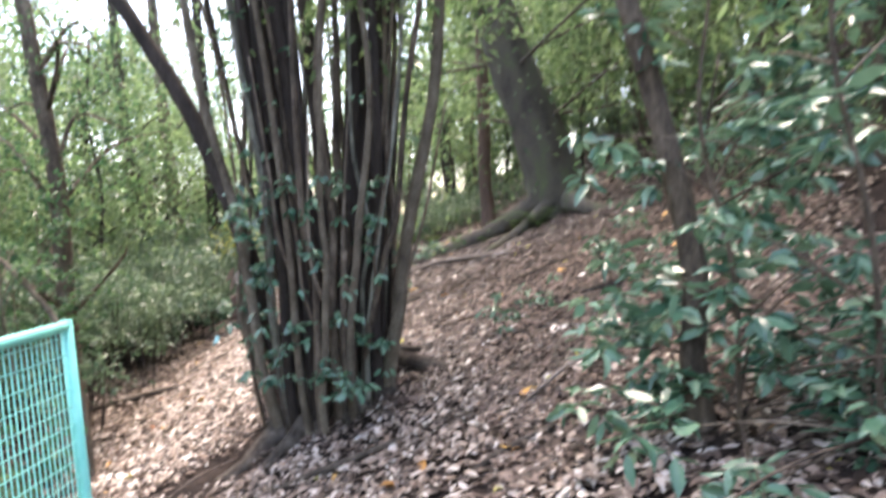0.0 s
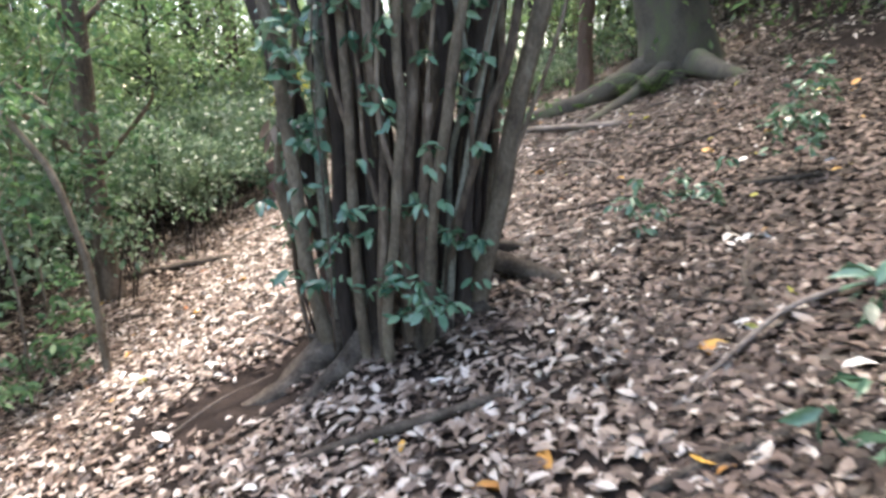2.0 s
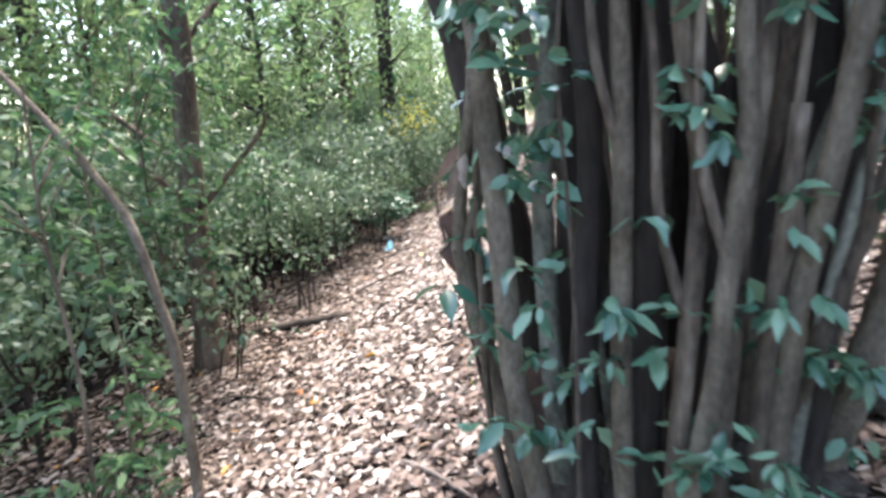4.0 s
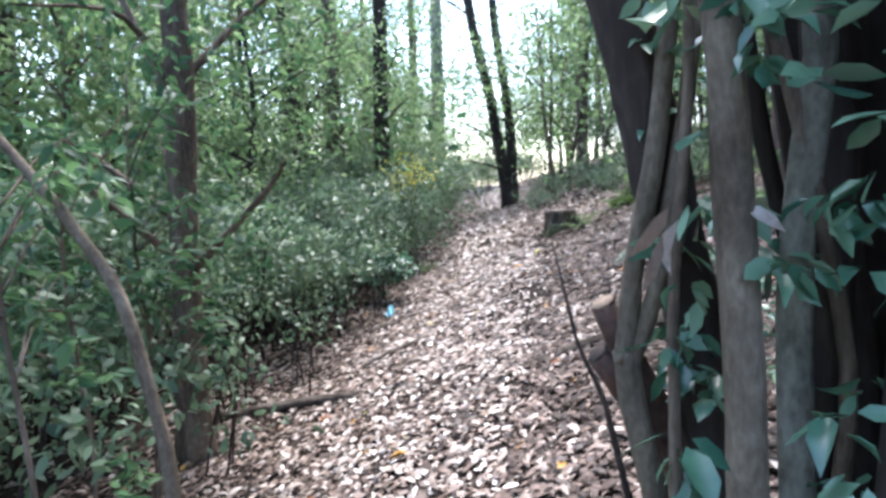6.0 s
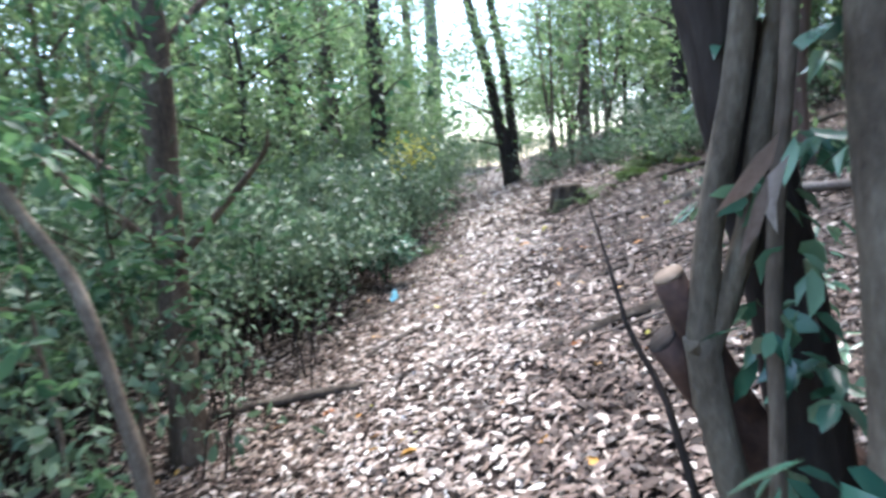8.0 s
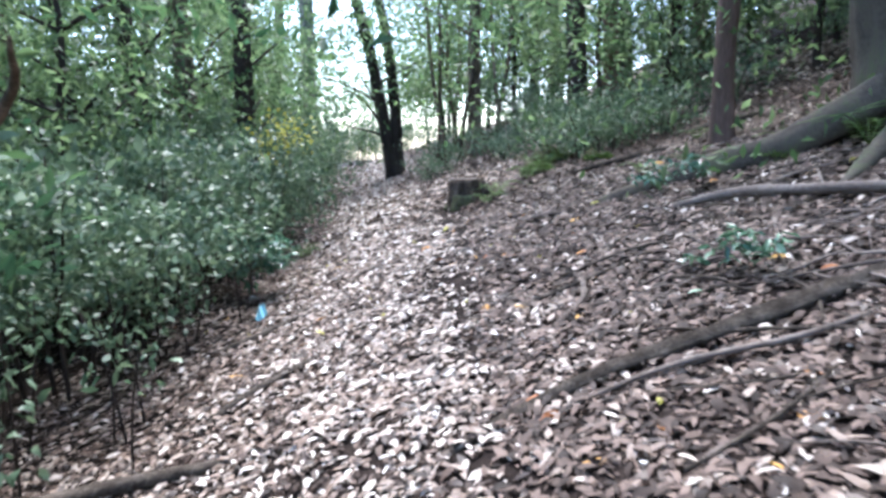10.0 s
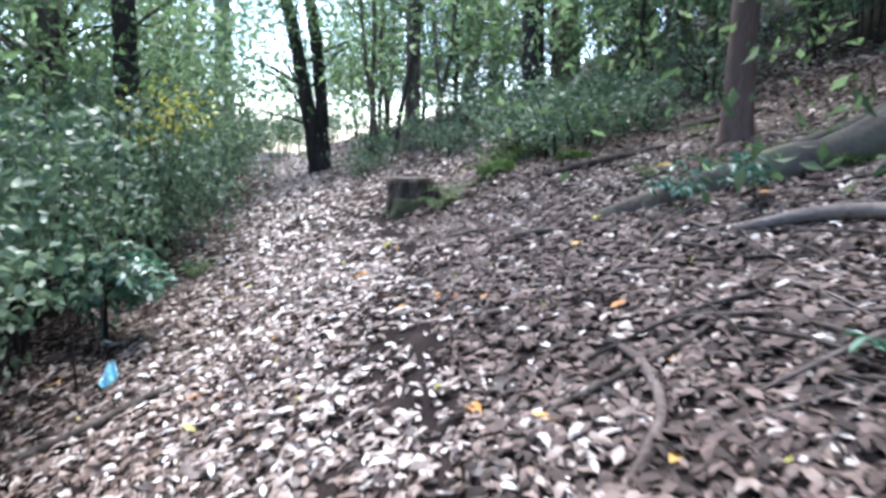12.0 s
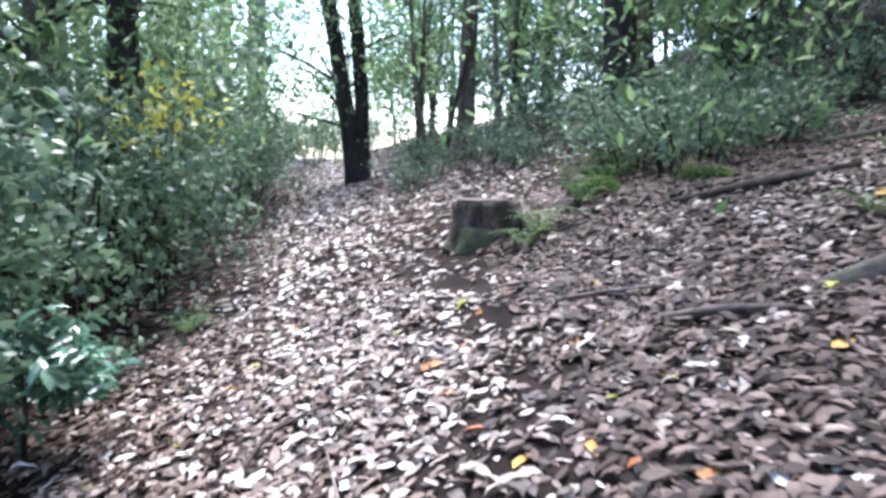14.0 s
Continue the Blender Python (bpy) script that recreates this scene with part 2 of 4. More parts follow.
def ground(x, y):
    x, y = np.asarray(x, float), np.asarray(y, float)
    xc, yc = np.clip(x, -30, 24), np.clip(y, -12, 34)
    el = edge(yc)
    z = -0.06 + 0.076 * yc + 0.28 * np.maximum(xc, el) + 0.10 * np.minimum(xc - el, 0)
    z = z + 0.03 * np.sin(1.7 * x + 0.6 * y) * np.sin(0.9 * y + 1) + 0.015 * np.sin(4.3 * x + 1) * np.sin(3.7 * y)
    z = z - 0.10 * np.exp(-((x + 1.75) / 0.28) ** 2 - ((y - 5.0) / 0.35) ** 2)
    z = z + 0.14 * np.maximum(xc - 2.2, 0)
    return z + 0.10 * np.exp(-((x + 0.95) / 0.6) ** 2 - ((y - 5.6) / 0.5) ** 2)


def gz(x, y):
    return float(ground(x, y))


def on(x, y, up=0.0):
    return (x, y, gz(x, y) + up)


gx = np.concatenate([[-400, -120, -60], np.arange(-30, -8, 1.5), np.arange(-8, 6, 0.14), np.arange(6, 26, 1.5), [60, 120, 400]])
gy = np.concatenate([[-300, -80, -30], np.arange(-12, 0, 1.0), np.arange(0, 26, 0.14), np.arange(26, 45, 1.5), [70, 150, 500]])
mx, my = np.meshgrid(gx, gy)
mz = ground(mx, my) + rng.normal(size=mx.shape) * 0.008 * (np.abs(mx) < 9)
nx_, ny_ = len(gx), len(gy)
idx = np.arange(nx_ * ny_).reshape(ny_, nx_)
a_, b_, c_, d_ = idx[:-1, :-1].ravel(), idx[:-1, 1:].ravel(), idx[1:, 1:].ravel(), idx[1:, :-1].ravel()
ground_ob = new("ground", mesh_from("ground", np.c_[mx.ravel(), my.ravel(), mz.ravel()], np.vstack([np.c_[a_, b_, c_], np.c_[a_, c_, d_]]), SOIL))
tagged(ground_ob, "sloping forest floor of dark brown soil", "ground", kind="structure")


def litter(name, count, x0, x1, y0, y1, mat, size, label, seed, fine=True, keep=None):
    r_ = np.random.default_rng(seed)
    x, y = r_.uniform(x0, x1, count), r_.uniform(y0, y1, count)
    if keep is not None:
        k = keep(x, y, r_)
        x, y = x[k], y[k]
    n = len(x)
    a = r_.uniform(0, 2 * np.pi, n)
    along = np.c_[np.cos(a), np.sin(a), 0.28 * np.cos(a) + 0.076 * np.sin(a) + r_.normal(size=n) * 0.16]
    up = np.c_[-0.28 + r_.normal(size=n) * 0.28, -0.076 + r_.normal(size=n) * 0.28, np.ones(n)]
    at = np.c_[x, y, ground(x, y) + r_.uniform(0.004, 0.035, n)]
    ob = new(name, mesh_from(name, *leaves(at, along, up, size * r_.uniform(0.45, 1.5, n), 0.44, fine, 0.8, seed), mat))
    return tagged(ob, label, "leaf litter", kind="stuff")


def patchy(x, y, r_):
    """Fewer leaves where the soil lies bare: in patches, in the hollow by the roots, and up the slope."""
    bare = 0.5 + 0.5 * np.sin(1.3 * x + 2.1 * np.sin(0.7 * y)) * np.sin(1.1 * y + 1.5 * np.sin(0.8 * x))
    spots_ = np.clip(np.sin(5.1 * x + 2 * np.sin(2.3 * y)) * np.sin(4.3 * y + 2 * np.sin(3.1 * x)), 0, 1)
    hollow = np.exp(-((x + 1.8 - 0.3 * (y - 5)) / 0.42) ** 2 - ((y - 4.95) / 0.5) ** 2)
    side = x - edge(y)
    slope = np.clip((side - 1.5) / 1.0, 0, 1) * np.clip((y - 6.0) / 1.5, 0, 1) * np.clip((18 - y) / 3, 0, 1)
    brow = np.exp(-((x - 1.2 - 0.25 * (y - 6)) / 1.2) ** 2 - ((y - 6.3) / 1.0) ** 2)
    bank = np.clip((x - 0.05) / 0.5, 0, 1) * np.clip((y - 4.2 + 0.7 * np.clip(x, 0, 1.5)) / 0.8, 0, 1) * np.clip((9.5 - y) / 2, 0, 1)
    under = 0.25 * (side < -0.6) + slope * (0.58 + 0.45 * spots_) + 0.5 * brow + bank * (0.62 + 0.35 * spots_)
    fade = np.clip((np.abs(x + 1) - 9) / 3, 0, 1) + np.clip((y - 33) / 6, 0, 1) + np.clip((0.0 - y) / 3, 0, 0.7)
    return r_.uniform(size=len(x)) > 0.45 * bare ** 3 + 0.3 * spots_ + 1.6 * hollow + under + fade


def hollowed(x, y, r_):
    return r_.uniform(size=len(x)) > 1.3 * np.exp(-((x + 1.8 - 0.3 * (y - 5)) / 0.42) ** 2 - ((y - 4.95) / 0.5) ** 2)


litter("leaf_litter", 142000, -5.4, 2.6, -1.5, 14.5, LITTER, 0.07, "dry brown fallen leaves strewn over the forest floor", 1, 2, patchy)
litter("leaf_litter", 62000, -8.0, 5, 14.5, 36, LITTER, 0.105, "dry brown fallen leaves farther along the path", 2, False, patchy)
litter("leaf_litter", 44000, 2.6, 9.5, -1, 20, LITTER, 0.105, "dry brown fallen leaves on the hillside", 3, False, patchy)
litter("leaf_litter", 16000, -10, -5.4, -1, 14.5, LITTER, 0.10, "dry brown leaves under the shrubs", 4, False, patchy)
# on slope and bank the dark leaf colour partly stands in for tree shade
litter("decayed_litter", 62000, -2.2, 3.2, 4.8, 16.5, LITTER_DARK, 0.07, "dark decaying leaves and crumbs on the slope, darkened further for tree shade", 9, 2, hollowed)
litter("decayed_litter", 9000, -5.4, -2.9, 3.2, 14.5, LITTER_DARK, 0.06, "dark decaying leaf crumbs on the path", 10, 2, hollowed)
litter("decayed_litter", 11000, 0.1, 2.8, 3.0, 4.8, LITTER_DARK, 0.065, "dark decaying leaves on the bank, darkened further for tree shade", 13, 2)
litter("orange_leaves", 260, -5, 2.6, 0.8, 14, ORANGE, 0.10, "scattered orange fallen leaves", 5)
litter("yellow_leaves", 110, -5, 2.6, 0.8, 14, YELLOW, 0.085, "scattered yellow fallen leaves", 6)
def on_path(x, y, r_):
    side = x - edge(y)
    return (side > 0.1) & (side < 2.1) & (r_.uniform(size=len(x)) < 1.05 - np.abs(side - 1.0))


litter("bleached_leaves", 600, -5, 2.0, 0.8, 14, PALE, 0.08, "scattered bleached pale leaves", 8)
# dense pale leaves put the path's sky sheen into colour, besides worn leaves
litter("bleached_leaves", 30000, -7.5, 0.0, 5.0, 34, PALE, 0.062, "pale trodden leaves along the path, paled to show sky sheen", 12, 2, on_path)

# ---- the many-stemmed tree beside the path ----
def multi_stem_tree():
    t = thing("multi_stem_tree", on(-0.95, 5.5), "many-stemmed evergreen tree with grey-brown stems and leafy shoots", "tree")
    o = np.array(t.location)
    r_ = np.random.default_rng(21)

    def stem(points, radii, mat, n=16, seed=0, sides=8, name="stem", label=""):
        return part(name, tube(np.asarray(points) - o, radii, n, sides, 0.05, seed, knots=0.04), mat, t, label)

    def rising(points, radii, mat, seed, sides=10, name="stem", label="", reach=1.0):
        """A stem through points, low to high, rooted in the soil and carried on into the crown with a wandering lean."""
        p = [np.array(q, float) for q in points]
        d = (p[-1] - p[0]) / (p[-1][2] - p[0][2])
        foot = p[0] + (np.array([-0.95, 5.3, 0]) - p[0]) * np.array([0.12, 0.12, 0])
        low_ = [np.array([foot[0], foot[1], gz(foot[0], foot[1]) - 0.12])]
        out = np.array([p[-1][0] + 0.95, p[-1][1] - 5.3, 0]) * 0.22
        high = [p[-1] + (d * 0.5 + out * 0.5 + np.array([0, 0, 0.5])) * h * reach + r_.normal(size=3) * (0.05, 0.05, 0) for h in (0.9, 2.1, 3.8, 6.0)]
        return stem(low_ + p + high, radii, mat, 30, seed, sides, name, label)

    # dark-barked trunks at the heart of the clump
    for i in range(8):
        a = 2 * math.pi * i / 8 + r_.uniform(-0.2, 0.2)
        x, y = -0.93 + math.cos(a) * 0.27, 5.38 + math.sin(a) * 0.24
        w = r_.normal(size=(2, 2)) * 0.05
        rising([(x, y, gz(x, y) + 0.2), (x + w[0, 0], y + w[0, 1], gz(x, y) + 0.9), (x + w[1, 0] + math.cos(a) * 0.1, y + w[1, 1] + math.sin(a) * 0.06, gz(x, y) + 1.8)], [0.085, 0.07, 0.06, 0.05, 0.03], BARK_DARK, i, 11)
    # crooked stems round the far side and between
    for i in range(26):
        a = 0.05 + 3.05 * i / 25 + r_.normal() * 0.06 if i < 17 else 3.3 + 2.8 * (i - 17) / 8 + r_.normal() * 0.08
        rad = r_.uniform(0.38, 0.52) if i < 17 else r_.uniform(0.30, 0.38)
        x, y = -0.95 + math.cos(a) * rad, 5.35 + math.sin(a) * rad * 0.85
        g, r0 = gz(x, y), r_.uniform(0.015, 0.03)
        pts = [(x + math.cos(a) * 0.1 * h + r_.normal() * 0.03, y + math.sin(a) * 0.07 * h + r_.normal() * 0.03, g + h) for h in (0.15, 0.5, 0.9, 1.35, 1.9)]
        rising(pts, [r0 * 1.2, r0, r0 * 0.9, r0 * 0.75, r0 * 0.5], (BARK_GREY, BARK_DARK, BARK_GREY, BARK_PALE)[i % 4], 30 + i, 8)
    # stems in the front rank
    for k, (pts, r0, mat) in enumerate((
            ([(-1.41, 5.02, 0.2), (-1.47, 5.02, 0.55), (-1.49, 5.02, 0.95), (-1.52, 5.02, 1.35), (-1.55, 5.02, 1.7)], 0.038, BARK_OLIVE),
            ([(-1.34, 5.12, 0.3), (-1.365, 5.13, 0.8), (-1.37, 5.14, 1.15), (-1.345, 5.14, 1.45), (-1.34, 5.14, 1.7)], 0.032, BARK_PALE),
            ([(-1.14, 4.85, 0.4), (-1.14, 4.85, 0.86), (-1.13, 4.85, 1.25), (-1.14, 4.85, 1.7)], 0.028, BARK_OLIVE),
            ([(-1.01, 4.8, 0.3), (-0.97, 4.79, 0.85), (-0.95, 4.78, 1.21), (-1.0, 4.78, 1.65)], 0.025, BARK_GREY),
            ([(-0.98, 4.76, 0.27), (-0.92, 4.75, 0.65), (-0.89, 4.75, 0.96), (-0.85, 4.75, 1.32), (-0.86, 4.75, 1.65)], 0.024, BARK_OLIVE),
            ([(-0.89, 4.9, 0.35), (-0.87, 4.86, 0.7), (-0.85, 4.85, 1.07), (-0.82, 4.85, 1.32), (-0.8, 4.85, 1.6)], 0.035, BARK_GREY),
            ([(-0.77, 4.82, 0.35), (-0.74, 4.8, 0.69), (-0.71, 4.8, 0.93), (-0.65, 4.8, 1.23), (-0.6, 4.8, 1.55)], 0.03, BARK_OLIVE),
            ([(-0.68, 5.0, 0.4), (-0.64, 4.96, 0.66), (-0.54, 4.95, 0.99), (-0.43, 4.95, 1.32), (-0.33, 4.95, 1.6)], 0.023, BARK_GREY),
            ([(-0.52, 5.15, 0.35), (-0.46, 5.11, 0.6), (-0.4, 5.1, 0.83), (-0.33, 5.1, 1.2), (-0.23, 5.1, 1.6)], 0.052, BARK_OLIVE),
            ([(-0.66, 4.98, 0.5), (-0.62, 4.96, 0.77), (-0.53, 4.95, 1.21), (-0.46, 4.95, 1.55)], 0.019, BARK_PALE),
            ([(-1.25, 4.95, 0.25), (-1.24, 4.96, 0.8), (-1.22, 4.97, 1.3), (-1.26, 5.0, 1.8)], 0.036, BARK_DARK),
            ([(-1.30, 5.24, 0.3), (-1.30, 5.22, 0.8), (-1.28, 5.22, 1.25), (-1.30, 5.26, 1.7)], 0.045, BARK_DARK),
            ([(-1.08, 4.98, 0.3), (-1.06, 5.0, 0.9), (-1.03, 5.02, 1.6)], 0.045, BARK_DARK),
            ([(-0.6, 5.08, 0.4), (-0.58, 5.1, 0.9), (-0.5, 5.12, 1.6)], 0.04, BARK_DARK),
            ([(-1.585, 5.2, 0.35), (-1.59, 5.2, 0.75), (-1.595, 5.2, 1.1), (-1.57, 5.2, 1.46), (-1.57, 5.2, 1.75)], 0.013, BARK_GREY))):
        rising(pts, [r0 * 1.2, r0 * 1.05, r0, r0 * 0.9, r0 * 0.7, r0 * 0.5], mat, 90 + k)
    stem([(-0.8, 4.84, 0.3), (-0.79, 4.8, 0.71), (-0.76, 4.8, 1.02), (-0.73, 4.8, 1.34)], [0.026, 0.024, 0.022], BARK_GREY, 12, 120, label="broken-off stem")
    # side shoots that fork from the front stems
    for k, pts in enumerate(([(-0.71, 4.8, 0.93), (-0.74, 4.79, 1.2), (-0.72, 4.8, 1.5), (-0.62, 4.85, 2.3)], [(-0.98, 4.79, 0.8), (-1.05, 4.78, 1.1), (-1.06, 4.8, 1.5), (-1.15, 4.85, 2.4)], [(-0.40, 5.1, 0.85), (-0.27, 5.06, 1.2), (-0.12, 5.05, 1.6), (0.1, 5.1, 2.4)],
                             [(-1.13, 4.85, 1.2), (-1.2, 4.83, 1.5), (-1.22, 4.85, 1.9), (-1.3, 4.9, 2.8)], [(-0.54, 4.95, 1.0), (-0.52, 4.93, 1.35), (-0.4, 4.95, 1.8), (-0.25, 5.0, 2.6)], [(-0.89, 4.75, 0.96), (-0.95, 4.74, 1.2), (-0.96, 4.75, 1.5), (-0.9, 4.8, 2.3)])):
        stem(pts, [0.016, 0.014, 0.012, 0.008], BARK_GREY, 14, 130 + k, 7, "shoot")
    # thick leaning limb and the forked stem beside the path
    stem([(-1.38, 5.42, -0.2), (-1.43, 5.42, 0.4), (-1.50, 5.42, 0.9), (-1.565, 5.42, 1.2), (-1.63, 5.42, 1.5), (-1.715, 5.42, 1.82), (-2.0, 5.5, 2.6), (-2.6, 5.65, 3.7), (-3.4, 5.9, 5.2)], [0.085, 0.072, 0.072, 0.068, 0.05], BARK_DARK, 24, 71, 12, "limb", "dark leaning limb")
    fork = (-1.69, 5.33, 0.92)
    stem([(-1.46, 5.30, -0.2), (-1.55, 5.32, 0.3), (-1.62, 5.33, 0.56), (-1.67, 5.33, 0.78), fork], [0.038, 0.035, 0.033, 0.034], BARK_OLIVE, 14, 77)
    stem([(-1.69, 5.33, 0.89), (-1.682, 5.33, 1.0), (-1.67, 5.33, 1.13), (-1.62, 5.33, 1.41), (-1.59, 5.33, 1.73), (-1.5, 5.4, 2.6), (-1.45, 5.45, 3.6)], [0.03, 0.025, 0.024, 0.022, 0.014], BARK_OLIVE, 18, 78)
    stem([(-1.685, 5.33, 0.88), (-1.645, 5.33, 0.98), (-1.605, 5.33, 1.12), (-1.58, 5.33, 1.32), (-1.53, 5.34, 1.7), (-1.42, 5.4, 2.8)], [0.026, 0.022, 0.02, 0.018, 0.012], BARK_OLIVE, 16, 79)
    # thin bare twig with a few leaves beside the path
    stem([(-1.26, 4.75, 0.1), (-1.26, 4.78, 0.7), (-1.27, 4.78, 1.1), (-1.29, 4.8, 1.5), (-1.24, 4.82, 2.0)], [0.007, 0.006, 0.005], BARK_GREY, 14, 140, 6, "shoot")
    # sawn-off limbs
    for tip, root, r, mat, cut, lab in (((-1.74, 5.36, 1.03), (-1.42, 5.52, 0.40), 0.031, REDWOOD, CUTWOOD, "sawn-off limb with a pale cut face"), ((-1.75, 5.38, 0.90), (-1.40, 5.5, 0.55), 0.034, REDWOOD, BARK_DARK, "sawn-off limb with a blackened end")):
        tip, root = np.array(tip), np.array(root)
        limb = part("sawn_limb", tube(np.array([root, root * 0.5 + tip * 0.5 + (0, 0, -0.04), tip]) - o, [r * 2.8, r * 1.7, r], 10, 12, 0.08, 5), mat, t, lab)
        d = (tip - root) / np.linalg.norm(tip - root)
        part("cut_face", tube([tip + d * 0.001 - o, tip + d * 0.006 - o], [r * 0.97, r * 0.95], 2, 14, 0.03, 5), cut, limb)
    part("rotten_stub", tube(np.array([(-1.30, 5.42, -0.1), (-1.36, 5.38, 0.2), (-1.40, 5.36, 0.48)]) - o, [0.17, 0.13, 0.06], 9, 14, 0.2, 9), REDWOOD, t, "rotten reddish stub at the foot of the stems")
    # roots
    for k, (pts, r) in enumerate(([[(-1.25, 5.30), (-1.38, 5.08), (-1.6, 4.92), (-1.85, 4.85)], 0.105], [[(-1.10, 5.15), (-1.2, 4.9), (-1.35, 4.7), (-1.5, 4.55)], 0.07],
                                  [[(-0.80, 5.2), (-0.75, 5.0), (-0.72, 4.85)], 0.09], [[(-0.5, 5.55), (-0.3, 5.42), (-0.12, 5.3), (0.05, 5.15)], 0.065], [[(-1.0, 5.2), (-1.05, 4.95), (-1.0, 4.8)], 0.07],
                                  [[(-0.6, 5.85), (-0.35, 5.95), (-0.1, 6.0)], 0.05])):
        z = np.linspace(0.14, -0.06, len(pts))
        part("root", tube([(x - o[0], y - o[1], gz(x, y) + h - o[2]) for (x, y), h in zip(pts, z)], [r, r * 0.9, r * 0.5], 14, 10, 0.12, 30 + k), ROOT, t, "thick buttress root")
    part("root_collar", tube([(0, 0, -0.15), (0.0, 0.02, 0.08), (0.0, 0.05, 0.3)], [0.50, 0.36, 0.15], 7, 30, 0.24, 3), ROOT, t)
    # leafy shoots on the stems
    cs = []
    for i in range(115):
        a = r_.uniform(2.9, 5.6)
        h = r_.uniform(0.2, 1.75)
        rad = 0.57 + 0.06 * h + r_.normal() * 0.05
        cs.append((math.cos(a) * rad, -0.2 + math.sin(a) * rad * 0.85, h))
    for i in range(80):
        a = r_.uniform(0, 6.3)
        h = r_.uniform(0.8, 3.2)
        cs.append((math.cos(a) * (0.6 + 0.1 * h), math.sin(a) * (0.5 + 0.06 * h), h))
    for i in range(16):
        cs.append((0.17 + r_.normal() * 0.13, -0.84 + r_.normal() * 0.05, 0.12 + abs(r_.normal()) * 0.18))
    near = [(-1.43, 4.84, 1.48), (-1.40, 4.84, 1.61), (-1.33, 4.84, 1.60), (-1.39, 4.84, 0.94), (-1.62, 4.84, 0.89), (-1.50, 4.84, 0.77), (-1.35, 4.84, 1.26), (-1.43, 4.72, 0.55), (-1.52, 4.8, 0.5), (-1.35, 4.62, 0.5), (-1.40, 4.6, 1.75), (-1.44, 4.58, 1.72), (-1.3, 4.7, 1.5), (-1.6, 5.15, 0.62), (-1.2, 4.65, 0.6)]
    tagged(part("foliage", join([rosettes(cs, 6, 0.085, 4, -0.45, 0.5), rosettes(np.array(near) - o, 3, 0.105, 5, -0.2, 0.48)]), LEAF_GLOSS, t, "small glossy green leaves sprouting from the stems"), kind="stuff")
    part("dead_leaves", leaves(np.array([(-1.63, 5.1, 1.22), (-1.62, 5.08, 1.28), (-1.6, 5.1, 1.25), (-1.5, 5.0, 1.28)]) - o, [(-0.3, 0, -1), (-0.6, 0.2, -0.9), (-0.2, 0.3, -1), (0.8, 0, -0.5)], [(1, -1, 0.3)] * 4, [0.13, 0.14, 0.12, 0.09], 0.4), LITTER, t, "hanging dry leaves")
    # unseen crown, enlarged and shifted right and back to shade the slope
    top = []
    for i in range(230):
        a, h, d = r_.uniform(0, 6.3), r_.uniform(2.6, 7.2), r_.uniform(0.3, 1.0) ** 0.5
        top.append((0.15 * h + math.cos(a) * 0.44 * h * d, 0.16 * h + math.sin(a) * 0.40 * h * d, h + 0.28 * max(0.0, math.cos(a)) * h * d * 0.5))
    part("crown", spray(top, 46, 0.27, 0.11, 6), LEAF_CANOPY, t)
    return t


multi_stem_tree()


# ---- trees ----
def tree(name, at, path, radii, bark, label, limbs=5, clumps=40, per=45, spread=0.55, leaf=0.13, crown_from=0.55, crown_r=2.6, seed=0, flare=0.5, leafmat=None, sides=12, group=""):
    """A tapered trunk along path (offsets from the foot), limbs, and a crown of many leaves in clumps."""
    t = thing(name, at, label, "tree", group)
    r_ = np.random.default_rng(seed + 100)
    p = np.array([(0, 0, -0.25)] + list(path), float)
    part("trunk", tube(p, radii, 22, sides, 0.06, seed, flare, 0.03), bark, t)
    c = curve(p, 40)
    cl = []
    for i in range(limbs):
        f = int(40 * r_.uniform(crown_from, 0.95))
        s = c[f]
        a = r_.uniform(0, 6.3)
        reach = crown_r * r_.uniform(0.6, 1.1)
        e = s + np.array([math.cos(a) * reach, math.sin(a) * reach, r_.uniform(0.2, 1.2)])
        m = (s + e) / 2 + np.array([0, 0, 0.3]) + r_.normal(size=3) * 0.15
        rr = min(radii[-1] * 0.45, 0.022) + 0.012
        part("limb", tube([s, m, e], [rr, rr * 0.6, 0.007], 9, 6, 0.05, seed + i), bark, t)
        for k in range(max(1, clumps // max(limbs, 1))):
            cl.append(s + (e - s) * r_.uniform(0.35, 1.1) + r_.normal(size=3) * crown_r * 0.22)
    if cl:
        part("crown", spray(cl, per, spread, leaf, seed), leafmat or LEAF_CANOPY, t)
    return t


# the large leaning mossy tree up the slope
# crown made fuller above view so that the slope lies in shade
big = tree("large_tree", on(2.15, 12.1), [(0, 0, 0.0), (-0.15, 0, 0.8), (-0.45, 0.05, 2.0), (-0.8, 0.1, 3.2), (-1.0, 0.3, 5), (-0.7, 0.5, 9)], [0.5, 0.42, 0.38, 0.36, 0.34, 0.28], BARK_MOSS,
           "large old leaning tree with mossy flared roots", 16, 256, 52, 0.5, 0.14, 0.42, 5.0, 1, 0.35, sides=30)
o_ = np.array(big.location)
